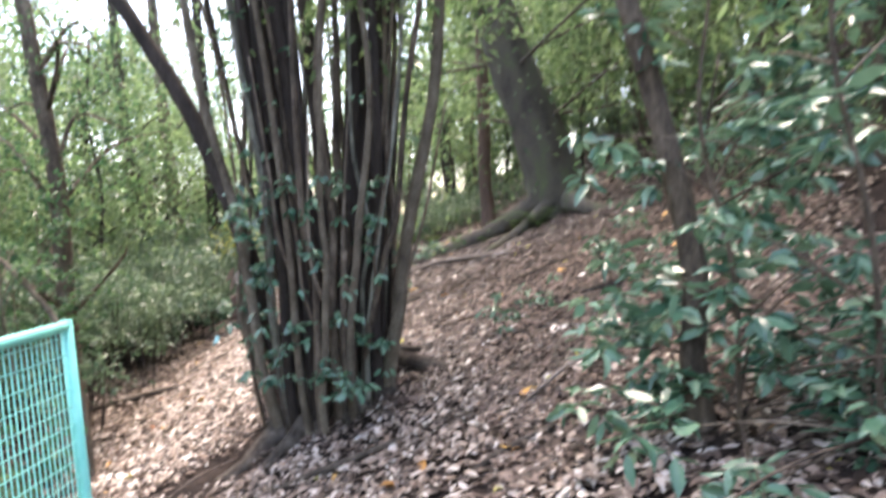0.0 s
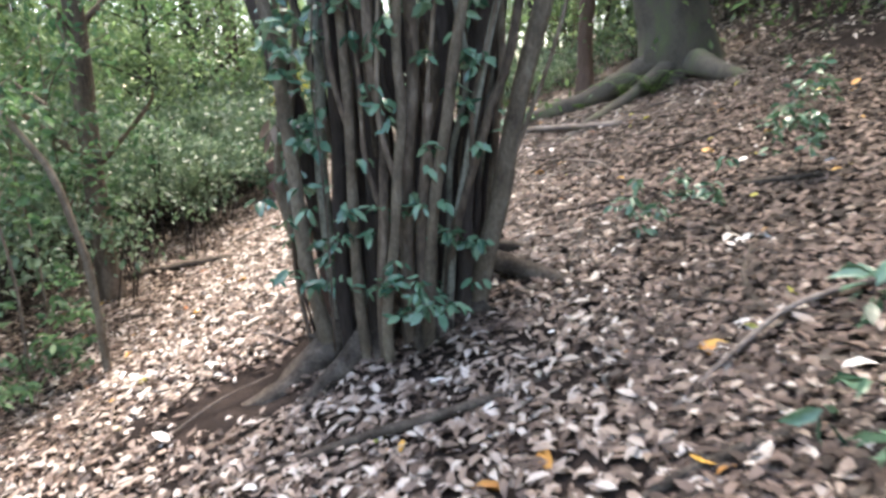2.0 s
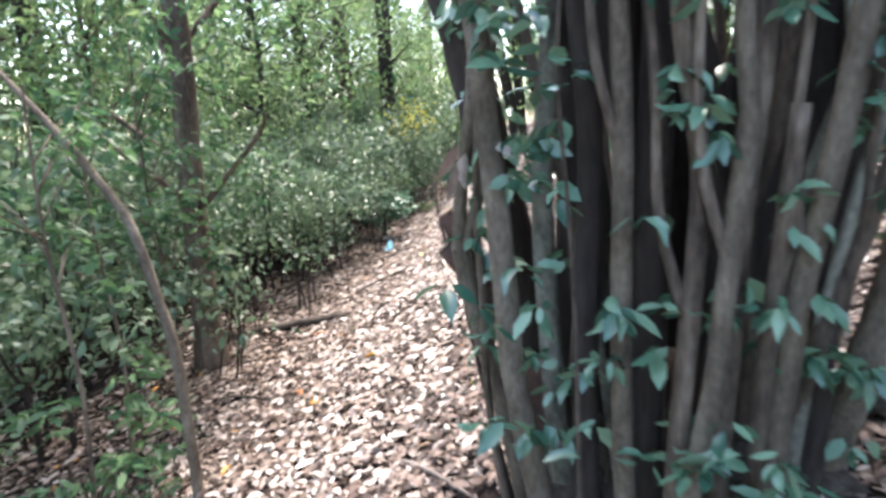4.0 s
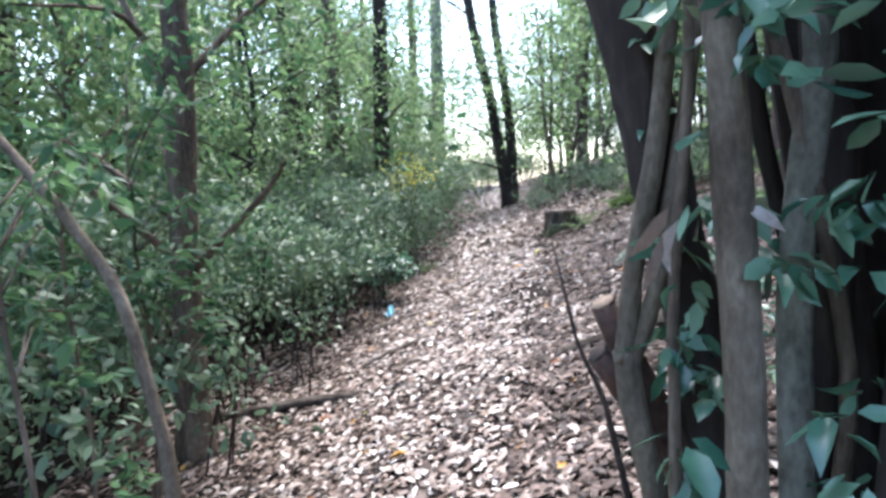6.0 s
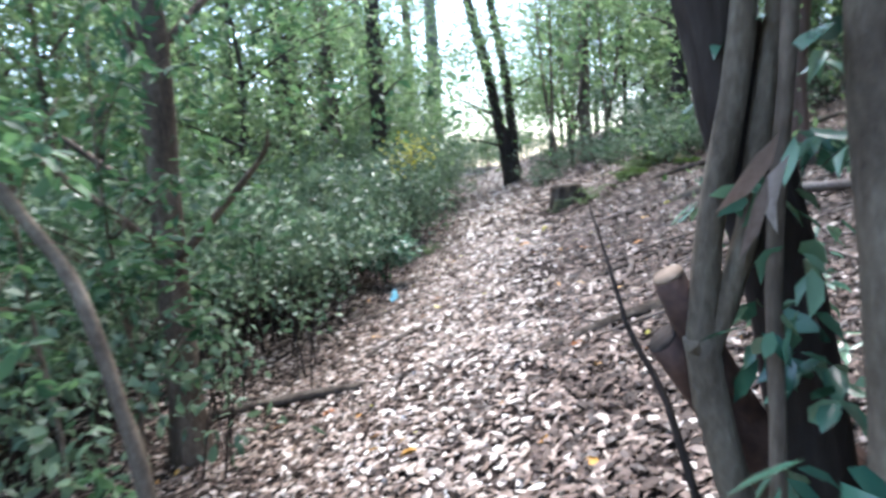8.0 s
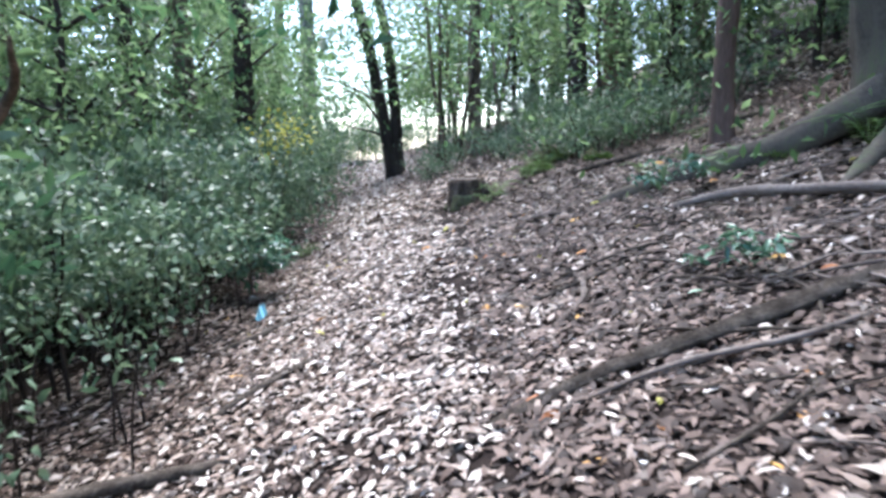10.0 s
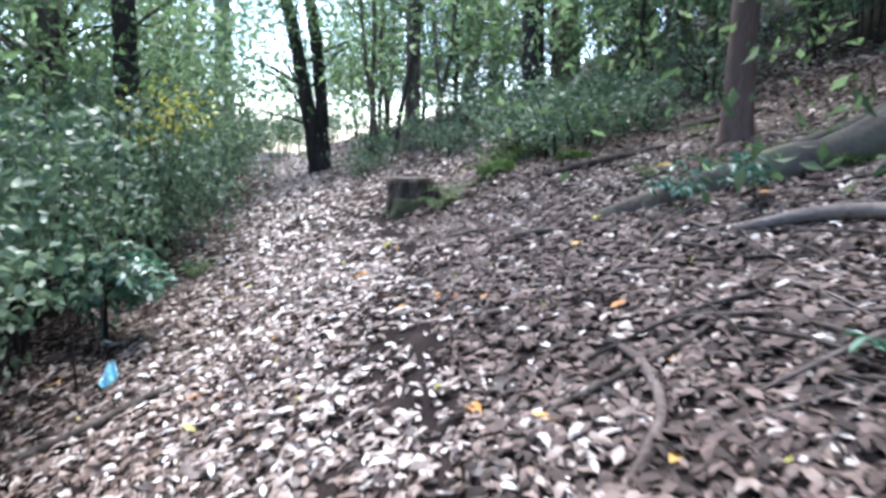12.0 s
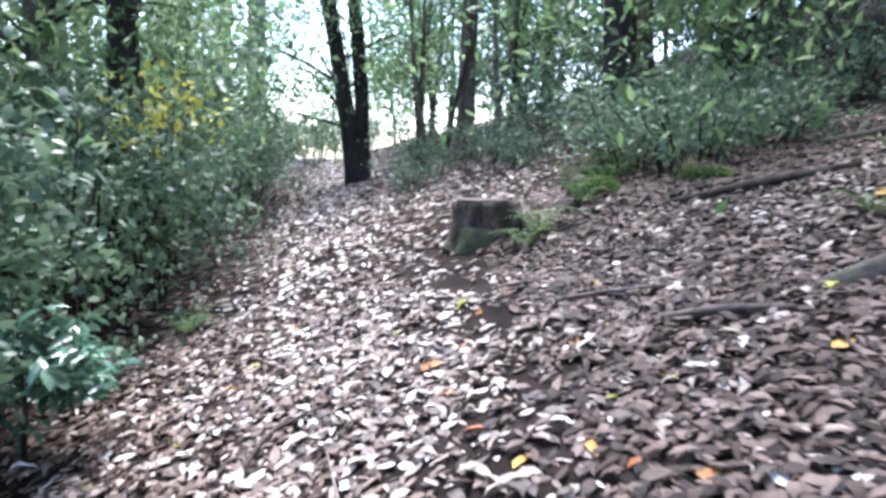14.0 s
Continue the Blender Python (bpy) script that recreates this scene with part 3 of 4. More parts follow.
for k, (pts, r) in enumerate(([[(2.0, 11.9, 0.42), (0.95, 12.0, 0.14), (0.2, 12.25, 0.05), (-0.4, 12.4, 0.02), (-1.0, 12.46, -0.03)], 0.17], [[(1.9, 11.7, 0.25), (1.2, 11.2, 0.05), (0.5, 10.6, -0.02)], 0.12],
                              [[(1.95, 12.4, 0.25), (1.1, 12.8, 0.02), (0.6, 13.0, -0.04)], 0.09], [[(2.2, 11.5, 0.2), (2.3, 10.7, 0.1), (2.5, 10.1, -0.05)], 0.16])):
    part("root", tube([np.array(on(x, y, h)) - o_ for x, y, h in pts], [r * 1.2, r * 0.85, r * 0.7, r * 0.3], 18, 11, 0.1, 50 + k), BARK_MOSS, big, "mossy surface root")

# twin-trunk tree at the bend of the path
twin = tree("twin_trunk_tree", on(-3.85, 23.0), [(0, 0, 0), (-0.2, 0, 1.4), (-0.5, 0, 3.2), (-1.0, 0, 5.5), (-1.4, 0, 9)], [0.19, 0.16, 0.145, 0.135, 0.11], BARK_DARK, "dark tree with two leaning trunks beside the path", 14, 150, 50, 0.36, 0.13, 0.36, 2.4, 2, 0.3)
part("trunk", tube([(0.14, 0.05, -0.2), (0.12, 0.05, 0.8), (0.08, 0.05, 1.8), (-0.03, 0.05, 3.2), (-0.3, 0.1, 5), (-0.5, 0.2, 7.5)], [0.16, 0.14, 0.12, 0.1], 20, 11, 0.06, 8), BARK_DARK, twin)

tree("tree", on(0.3, 19.8), [(0, 0, 1), (-0.05, 0, 2.5), (-0.1, 0, 5), (0, 0, 10)], [0.2, 0.19, 0.18, 0.13], BARK_DARK, "straight dark-barked tree on the slope", 8, 70, 50, 0.5, 0.14, 0.3, 2.8, 3)
# the next tree's crown is thickened above view, also for shade
tree("tree", on(0.93, 13.85), [(0, 0, 1), (0.08, 0, 2.2), (0.14, 0, 3.6), (0.2, 0, 6), (0.2, 0, 11)], [0.135, 0.128, 0.122, 0.118, 0.10], BARK_RED, "tree with smooth reddish-brown bark", 10, 140, 50, 0.6, 0.14, 0.45, 3.2, 4, 0.25)
tree("tree", on(1.75, 23.0), [(0, 0, 1), (-0.05, 0, 3), (-0.1, 0, 6), (0, 0, 11)], [0.22, 0.2, 0.18, 0.12], BARK_RED, "pale reddish tree on the slope", 5, 40, 40, 0.6, 0.14, 0.4, 2.6, 5)
tree("tree", on(-1.75, 22.2), [(0, 0, 1), (0.02, 0, 2.5), (0.1, 0, 5), (0.1, 0, 9)], [0.18, 0.15, 0.14, 0.1], BARK_GREY, "slender grey tree with shoots round its foot", 5, 40, 40, 0.55, 0.13, 0.4, 2.2, 6)
tree("tree", on(-7.45, 16.9), [(0, 0, 1), (-0.1, 0, 2.5), (-0.3, 0, 5), (-0.3, 0, 9)], [0.17, 0.15, 0.14, 0.1], BARK_DARK, "dark tree behind the shrubs", 11, 88, 46, 0.42, 0.13, 0.34, 3.0, 7)
tree("tree", on(-7.05, 17.9), [(0, 0, 1), (-0.05, 0, 2.5), (-0.1, 0, 5), (-0.1, 0, 9)], [0.2, 0.18, 0.16, 0.12], BARK_GREY, "grey tree behind the shrubs", 11, 88, 46, 0.42, 0.13, 0.34, 3.0, 8)
tree("tree", on(-5.75, 16.9), [(0, 0, 1), (0, 0, 2.5), (0.05, 0, 5), (0.1, 0, 9)], [0.17, 0.16, 0.14, 0.1], BARK_DARK, "dark tree clothed in leaves beside the path", 7, 60, 45, 0.5, 0.11, 0.22, 1.1, 9)
tree("tree", on(-4.6, 8.0), [(0, 0, 1), (0.0, 0.02, 1.8), (0.06, 0, 3), (-0.1, 0, 5), (-0.3, 0, 9)], [0.12, 0.105, 0.10, 0.09, 0.07], BARK_GREY, "brown-barked tree among the shrubs, hung with leafy twigs", 22, 130, 30, 0.2, 0.095, 0.25, 1.5, 10, 0.3, LEAF_BROAD)
tree("tree", on(-7.6, 31.0), [(0, 0, 1), (0, 0, 3), (0.05, 0, 6), (0.1, 0, 13)], [0.32, 0.28, 0.26, 0.2], BARK_PALE, "tall pale-trunked tree beside the path", 4, 30, 40, 0.6, 0.14, 0.6, 2.4, 11)
tree("sapling_tree", on(1.05, 2.93), [(0, 0, 0.3), (0.05, 0.05, 0.7), (-0.02, 0.1, 1.3), (-0.14, 0.15, 2.0), (-0.3, 0.25, 3.2), (-0.5, 0.4, 6)], [0.06, 0.055, 0.05, 0.046, 0.035], BARK_GREY, "slim leaning tree with glossy leaves low on it", 4, 24, 40, 0.4, 0.12, 0.75, 1.4, 12, 0.2)

# thin shoots round the grey tree's foot
for k, (dx, dy, lx) in enumerate(((-0.9, 0.3, 0.1), (-0.75, 0.2, -0.35), (-0.4, -0.1, 0.5), (0.45, 0.1, 0.5), (0.6, -0.1, -0.2))):
    x, y = -1.75 + dx, 22.0 + dy
    tree("sapling", on(x, y), [(lx * 0.2, 0, 0.8), (lx * 0.7, 0, 2), (lx, 0, 3.6), (lx * 1.2, 0, 5)], [0.05, 0.045, 0.035, 0.02], BARK_GREY, "thin bare-stemmed sapling on the leafy slope", 3, 15, 40, 0.4, 0.11, 0.5, 1.0, 20 + k, 0.2, group="saplings on the slope")

# forest farther off: a few kinds, repeated
kinds = [tree("forest_tree", on(-9.5, 11.5), [(0, 0, 1), (0.1, 0, 3), (0.0, 0.1, 6), (0.1, 0, 10)], [0.2, 0.17, 0.14, 0.09], BARK_DARK, "evergreen forest tree with dark trunk", 12, 72, 56, 0.42, 0.17, 0.30, 2.6, 31, group="forest trees"),
         tree("forest_tree", on(-11.5, 20), [(0, 0, 1), (-0.2, 0, 3), (-0.3, 0.1, 6), (-0.2, 0, 11)], [0.24, 0.2, 0.17, 0.1], BARK_GREY, "evergreen forest tree with grey trunk", 12, 72, 56, 0.46, 0.17, 0.32, 2.9, 32, group="forest trees"),
         tree("forest_tree", on(5.5, 25), [(0, 0, 1), (0.1, 0, 2.5), (0.2, 0.1, 5), (0.1, 0, 8)], [0.16, 0.14, 0.12, 0.07], BARK_GREY, "leafy forest tree with slender trunk", 12, 72, 56, 0.42, 0.17, 0.22, 2.5, 33, group="forest trees")]
r_ = np.random.default_rng(5)
spots = []
for x in np.arange(-26, 22, 4.0):
    for y in np.arange(6, 48, 4.0):
        px, py = x + r_.uniform(-1.2, 1.2), y + r_.uniform(-1.2, 1.2)
        lane = float(edge(py)) + 1.0
        if -8.6 < px < 9.0 and py < 26:
            continue
        if py >= 26 and lane - 3.4 - 0.05 * (py - 26) < px < lane + 3.4 + 0.05 * (py - 26):
            continue
        if py > 34 and -13 < px < -3.5:
            continue
        if math.hypot(px, py) > 46 or (py < 8 and abs(px) < 8):
            continue
        if (px < -8 and py < 28 and r_.uniform() < 0.5) or (py > 28 and r_.uniform() < 0.45):
            continue
        spots.append((px, py))
for x, y in spots:
    copy_thing(kinds[int(r_.integers(3))], Matrix.Translation(on(x, y)) @ Matrix.Rotation(r_.uniform(0, 6.28), 4, "Z") @ Matrix.Scale(r_.uniform(0.75, 1.25), 4))
low = [tree("understory_tree", on(-7.2, 9.8), [(0.05, 0, 0.8), (0.2, 0, 1.8), (0.1, 0.1, 3), (0.2, 0, 4.6)], [0.06, 0.05, 0.04, 0.02], BARK_GREY, "small leafy understory tree", 12, 84, 44, 0.32, 0.125, 0.2, 1.6, 35, 0.2, LEAF_CANOPY, 8, "understory trees"),
       tree("understory_tree", on(-6.6, 13.2), [(0, 0, 0.8), (-0.2, 0, 1.8), (-0.1, 0.1, 3.2), (-0.3, 0, 5.2)], [0.07, 0.055, 0.04, 0.02], BARK_DARK, "small leafy understory tree with dark stem", 12, 84, 44, 0.34, 0.125, 0.22, 1.8, 36, 0.2, LEAF_CANOPY, 8, "understory trees")]
# copies with y below 2 are unseen, added to block sky from behind left
for x, y, s in ((-8.2, 6.5, 1.1), (-8.3, 12.0, 1.0), (-9.8, 9.0, 1.5), (-8.0, 15.2, 1.3), (-9.6, 18.6, 1.5), (-9.0, 26.6, 1.3), (-10.6, 24.0, 1.6), (-9.4, 31.0, 1.6), (-12.4, 13.0, 1.6), (-2.2, 29.5, 1.5), (-10.3, 15.5, 1.0), (-6.9, 20.2, 0.9), (-7.6, 24.2, 0.9), (-9.8, 27.0, 1.1), (-11.5, 8.5, 1.0), (-8.6, 3.2, 1.1), (-5.8, 1.0, 1.3), (-4.4, -1.6, 1.3), (-7.0, -0.8, 1.4), (-3.0, -4.0, 1.3),
                (3.6, 16.8, 1.0), (5.0, 14.0, 1.1), (2.8, 19.6, 1.1), (4.6, 21.6, 1.3), (1.2, 21.8, 1.1), (-0.6, 24.2, 1.2), (2.6, 25.5, 1.3), (-2.2, 27.0, 1.2), (0.3, 28.0, 1.3), (-2.6, 31.0, 1.1), (6.5, 18.0, 1.3), (6.6, 11.5, 1.2),
                (5.6, 8.6, 1.1), (3.9, 12.6, 0.9), (4.4, 5.2, 1.0), (3.5, 4.4, 0.9), (-2.4, 34.5, 1.3), (7.6, 13.2, 1.2), (5.6, 16.2, 1.1), (8.2, 17.6, 1.4), (5.2, 24.4, 1.4), (7.2, 21.8, 1.4), (3.6, 28.2, 1.4), (6.4, 27.4, 1.5), (8.6, 24.0, 1.5), (1.8, 31.0, 1.4), (-0.9, 31.5, 1.2), (4.8, 18.4, 0.9), (1.9, 19.2, 0.8), (7.4, 8.4, 1.2), (8.6, 10.8, 1.4), (5.4, 31.5, 1.5), (-10.2, 33.0, 1.4), (-6.6, 44.0, 1.0), (-11.0, 46.0, 1.4), (-3.6, 43.0, 1.3)):
    copy_thing(low[int(r_.integers(2))], Matrix.Translation(on(x, y)) @ Matrix.Rotation(r_.uniform(0, 6.28), 4, "Z") @ Matrix.Scale(s, 4))
# added trees: unseen ones behind block sky, ones far right shade the slope
for x, y in ((-12.5, 17.5), (-10, 21.5), (-6.5, -3.5), (-9, -9), (3, -13), (12, -6), (-11, -1), (8.0, 2.0), (-13, 5), (3.95, 5.9), (4.6, 9.2), (6.2, 11.8), (4.4, 16.6), (8, 15), (6.5, 20), (3.2, 22.5)):
    copy_thing(kinds[int(r_.integers(3))], Matrix.Translation(on(x, y)) @ Matrix.Rotation(r_.uniform(0, 6.28), 4, "Z"))


# ---- shrubs ----
def shrub(at, height, wide, stems, seed, leafmat=LEAF_SHRUB, leaf=0.08, per=32, clumps=70, low=0.40, label="dense evergreen shrub with small shiny leaves", name="shrub", group="shrubs along the path", fine=False):
    t = thing(name, at, label, "shrub", group)
    r_ = np.random.default_rng(seed)
    cl = []
    for i in range(stems):
        a = r_.uniform(0, 6.3)
        b = np.array([math.cos(a), math.sin(a), 0]) * wide * 0.25 * r_.uniform(0.1, 1)
        e = b * 2.6 + r_.normal(size=3) * wide * 0.12 + (0, 0, height * r_.uniform(0.75, 1.0))
        part("stem", tube([b - (0, 0, 0.12), b * 1.3 + (0, 0, height * 0.3), (b * 1.3 + e) / 2 + (0, 0, height * 0.1), e], [0.018, 0.015, 0.011, 0.005], 10, 6, 0.05, seed + i), BARK_DARK, t)
        for k in range(clumps // stems):
            f = r_.uniform(low, 1.05)
            q = b * 1.3 * (1 - f) + e * f
            cl.append(q + r_.normal(size=3) * np.array([wide * 0.3, wide * 0.3, 0.12]) * (0.5 + f * 0.7))
    part("foliage", spray(cl, per, 0.13, leaf, seed, fine, 0.2, 0.52), leafmat, t)
    return t


base = [shrub(on(-5.0, 6.6), 1.7, 1.3, 6, 41, fine=2), shrub(on(-5.2, 10.4), 1.9, 1.4, 7, 42, fine=2), shrub(on(-5.4, 12.6), 1.5, 1.2, 6, 43, fine=2)]
small = shrub(on(-0.2, 15.7), 0.75, 1.0, 6, 47, LEAF_SHRUB, 0.085, 22, 42, 0.35, "low evergreen shrub with dark glossy leaves", group="low shrubs on the slope", fine=2)
r_ = np.random.default_rng(9)
for y in np.arange(5.6, 26, 1.05):
    for k in range(3):
        x = float(edge(y)) - 0.75 - k * 1.25 + r_.uniform(-0.25, 0.15)
        if (k == 0 and y < 9.8) or (k == 1 and y < 7.6):
            continue
        copy_thing(base[int(r_.integers(3))], Matrix.Translation(on(x, y + r_.uniform(-0.3, 0.3))) @ Matrix.Rotation(r_.uniform(0, 6.28), 4, "Z") @ Matrix.Scale(r_.uniform(0.8, 1.2) * (1 + 0.15 * k), 4))
for x, y, s in ((-0.3, 17.2, 0.58), (0.6, 17.1, 0.6), (-0.5, 16.35, 0.5), (0.0, 16.1, 0.5), (0.8, 16.1, 0.5), (-1.4, 19.2, 0.45), (-2.7, 19.6, 0.35), (1.4, 18.2, 0.65), (0.2, 18.8, 0.68), (2.5, 17.5, 0.7), (-2.4, 21.0, 0.45), (-1.2, 20.6, 0.5), (3.0, 20.5, 1.1), (-0.6, 21.5, 0.8), (4.2, 16.5, 0.8), (-2.6, 24.5, 0.7), (-0.5, 24, 1.0), (1.5, 25, 1.2), (3.4, 23.5, 1.2),
                (5.2, 12.5, 0.9), (4.6, 14.4, 0.9), (-6.2, 34, 1.2), (-4.2, 33, 1.0), (-8.8, 35, 1.2), (-6.9, 37.5, 1.0), (-5.4, 38.5, 1.1), (-8.4, 40, 1.2), (-7.0, 41.5, 1.1), (3.2, 6.8, 0.7), (4.4, 8.6, 0.8), (-6.8, 4.2, 1.0), (-6.2, 2.6, 1.0), (-4.8, 4.8, 0.9)):
    copy_thing(base[int(r_.integers(3))] if s > 0.72 else small, Matrix.Translation(on(x, y)) @ Matrix.Rotation(r_.uniform(0, 6.28), 4, "Z") @ Matrix.Scale(s if s > 0.72 else s / 0.62, 4))
shrub(on(-4.95, 15.5), 1.8, 0.6, 4, 44, YELLOW, 0.09, 10, 24, 0.85, "shrub with yellowing leaves at its top", group="")


# thin bare seedlings standing under the shrubs
r_ = np.random.default_rng(66)
for k in range(46):
    y = r_.uniform(7.2, 15.5)
    x = float(edge(y)) - r_.uniform(0.05, 1.1)
    g, h, lean = gz(x, y), r_.uniform(0.45, 1.0), r_.normal(size=2) * 0.12
    t = thing("thin_sapling", (x, y, g), "thin dark sapling stem under the shrubs", "sapling", "saplings under the shrubs")
    tip = np.array([lean[0], lean[1], h])
    part("stem", tube([(0, 0, -0.08), tip * 0.5 + (0.03 * r_.normal(), 0.03, 0), tip], [0.009, 0.007, 0.004], 8, 6, 0.05, k), BARK_DARK, t)
    part("foliage", spray([tip, tip * 0.85 + (0.08, 0, 0), tip * 0.9 - (0.08, 0.04, 0)], 9, 0.09, 0.075, k, 2, 0.2, 0.5), LEAF_SHRUB, t)


# leafy saplings with large glossy leaves
def rosette_plant(at, tips, leaf, count, seed, label, name="glossy_sapling", r=0.013, mat=LEAF_GLOSS, bark=BARK_GREY):
    t = thing(name, at, label, "shrub")
    o = np.array(at)
    r_ = np.random.default_rng(seed)
    cs = []
    height = max(p[2] for p in tips) - o[2]
    main = curve([(0, 0, -0.08), (0.04, 0.03, height * 0.35), (-0.05, 0.05, height * 0.7), (0.02, 0.0, height)], 30)
    part("stem", tube(main, [r, r * 0.8, r * 0.4], 16, 7, 0.05, seed), bark, t)
    for i, tip in enumerate(tips):
        e = np.array(tip) - o
        s = main[int(np.clip(29 * (e[2] / height - 0.15), 2, 27))]
        m = (s + e) / 2 + np.array([0, 0, 0.05])
        part("branch", tube([s, m, e], [r * 0.45, r * 0.35, r * 0.2], 8, 5, 0.05, seed + i), bark, t)
        cs += [e] + [s + (e - s) * r_.uniform(0.45, 1.05) + r_.normal(size=3) * 0.075 for _ in range(4)]
    tagged(part("foliage", rosettes(cs, count, leaf, seed), mat, t), kind="stuff")
    return t


r_ = np.random.default_rng(14)
tips = [(0.55 + r_.uniform(0, 1.6), 1.6 + r_.uniform(0, 1.9), 0) for _ in range(46)]
tips = [(x, y, gz(x, y) + r_.uniform(0.1, 1.0) * (0.45 + 1.6 * min(1, max(0, (y - 1.6) / 1.2)))) for x, y, _ in tips]
rosette_plant(on(1.15, 2.75), tips[:23], 0.125, 7, 1, "young evergreen with large glossy blue-green leaves")
rosette_plant(on(1.45, 2.3), tips[23:], 0.125, 7, 2, "young evergreen with large glossy blue-green leaves")
tips = [(0.5 + r_.uniform(0, 1.7), 2.5 + r_.uniform(0, 1.3), 0) for _ in range(22)]
rosette_plant(on(1.35, 3.2), [(x, y, gz(x, y) + r_.uniform(0.3, 1.5)) for x, y, _ in tips], 0.12, 8, 15, "young evergreen with drooping whorls of glossy leaves")
tips = [(-3.75 + r_.uniform(-0.6, 0.5), 5.6 + r_.uniform(-0.8, 0.9), 0) for _ in range(30)]
tips = [(x, y, gz(x, y) + (r_.uniform(0.15, 0.8) if k % 2 else r_.uniform(1.4, 2.4))) for k, (x, y, _) in enumerate(tips)]
rosette_plant(on(-3.75, 5.6), tips[:15], 0.1, 6, 3, "leafy young evergreen leaning over the path edge", mat=LEAF_BROAD)
rosette_plant(on(-4.1, 6.3), tips[15:], 0.1, 6, 4, "leafy young evergreen at the path edge", mat=LEAF_BROAD)
tips = [(-4.2 + r_.uniform(-0.6, 0.5), 7.0 + r_.uniform(-0.6, 0.7), 0) for _ in range(24)]
rosette_plant(on(-4.25, 7.0), [(x, y, gz(x, y) + r_.uniform(0.9, 2.7)) for x, y, _ in tips], 0.105, 7, 5, "tall leafy sapling overhanging the path edge", mat=LEAF_BROAD)
tips = [(-4.6 + r_.uniform(-0.4, 0.55), 12.75 + r_.uniform(-0.4, 0.4), 0) for _ in range(14)]
rosette_plant(on(-4.65, 12.8), [(x, y, gz(x, y) + r_.uniform(0.25, 0.8)) for x, y, _ in tips], 0.12, 8, 6, "low evergreen sprig with broad glossy leaves")
for x, y, h, k in ((-0.1, 11.75, 0.35, 7), (-0.45, 12.15, 0.3, 8), (-1.15, 7.0, 0.6, 9), (1.4, 5.9, 0.4, 10), (1.9, 7.2, 0.5, 11), (0.55, 5.6, 0.35, 12), (1.6, 4.6, 0.5, 13), (-0.7, 9.4, 0.25, 14)):
    tips = [(x + r_.normal() * 0.13, y + r_.normal() * 0.13, gz(x, y) + h * r_.uniform(0.5, 1.0)) for _ in range(4)]
    rosette_plant(on(x, y), tips, 0.085, 6, k, "small evergreen seedling in leaf litter", "seedling", 0.006)

# ---- green mesh fence panel ----
def fence():
    t = thing("mesh_fence", on(-1.32, 2.28), "turquoise-green welded wire mesh fence panel in a tube frame", "fence")
    o = np.array(t.location)
    top, far, near = 1.27, 2.28, 0.2
    part("post", tube([(0, 0, -0.2), (0, 0, 0.5), (0, 0, top - o[2])], [0.02, 0.02, 0.02], 5, 12, 0.0), GREEN_PAINT, t)
    part("post", tube([(-0.05, near - far, -0.2), (-0.05, near - far, 0.5), (-0.05, near - far, top - o[2])], [0.02] * 3, 5, 12, 0.0), GREEN_PAINT, t)
    for h in (top - 0.02 - o[2], 0.12):
        part("rail", tube([(0, 0.0, h), (-0.025, (near - far) / 2, h), (-0.05, near - far, h)], [0.019] * 3, 5, 10, 0.0), GREEN_PAINT, t)
    for y in np.arange(-0.04, near - far, -0.026):
        x = -0.05 * y / (near - far)
        part("wire", tube([(x, y, 0.12), (x, y, 0.6), (x, y, top - o[2] - 0.02)], [0.0022] * 3, 3, 5, 0.0), GREEN_PAINT, t)
    for h in np.arange(0.2, top - o[2] - 0.05, 0.06):
        part("wire", tube([(0.003, 0, h), (-0.022, (near - far) / 2, h), (-0.047, near - far, h)], [0.0022] * 3, 3, 5, 0.0), GREEN_PAINT, t)


fence()


# ---- stump, logs, sticks, roots ----
def stump(at, r, h, bark, seed, label, top=CUTWOOD):
    t = thing("tree_stump", at, label, "stump")
    part("bark", tube([(0.02, 0, -0.12), (0, 0, 0.08), (0, 0, h * 0.6), (-0.01, 0, h)], [r * 1.4, r * 1.12, r * 0.98, r * 0.95], 12, 26, 0.06, seed), bark, t)
    part("top", tube([(-0.01, 0, h + 0.002), (-0.01, 0, h + 0.012)], [r * 0.93, r * 0.9], 2, 22, 0.04, seed), top, t, "weathered sawn top")
    return t


st = stump(on(-2.15, 15.15, -0.11), 0.25, 0.45, BARK_GREY, 1, "sawn tree stump with mossy grey bark", DEADWOOD)
part("moss_skirt", tube([(-0.05, -0.04, 0.0), (-0.04, -0.04, 0.08), (-0.03, -0.02, 0.2)], [0.30, 0.275, 0.24], 6, 22, 0.06, 3), MOSS, st, "green moss round its foot")
part("splinter", tube([(0.22, -0.05, 0.05), (0.25, -0.06, 0.25), (0.23, -0.05, 0.43)], [0.12, 0.08, 0.03], 7, 8, 0.15, 5), BARK_DARK, st, "dark splintered edge")


def log(name, pts, radii, mat, seed, label, category, rough=0.08, n=14):
    """A branch or root lying on the ground; pts are x, y and the height of its axis above the soil."""
    v, tr = tube([(x, y, gz(x, y) + h) for x, y, h in pts], radii, n, 9, rough, seed, knots=0.03)
    ob = new(name, mesh_from(name, v, tr, mat))
    return tagged(ob, label, category)


log("fallen_branch", [(-0.52, 11.2, 0.03), (-0.12, 11.0, 0.08), (0.2, 10.45, 0.08), (0.6, 9.9, 0.06), (0.9, 9.5, 0.04)], [0.03, 0.042, 0.04, 0.045], DEADWOOD, 1, "bare weathered branch lying on the slope", "branch")
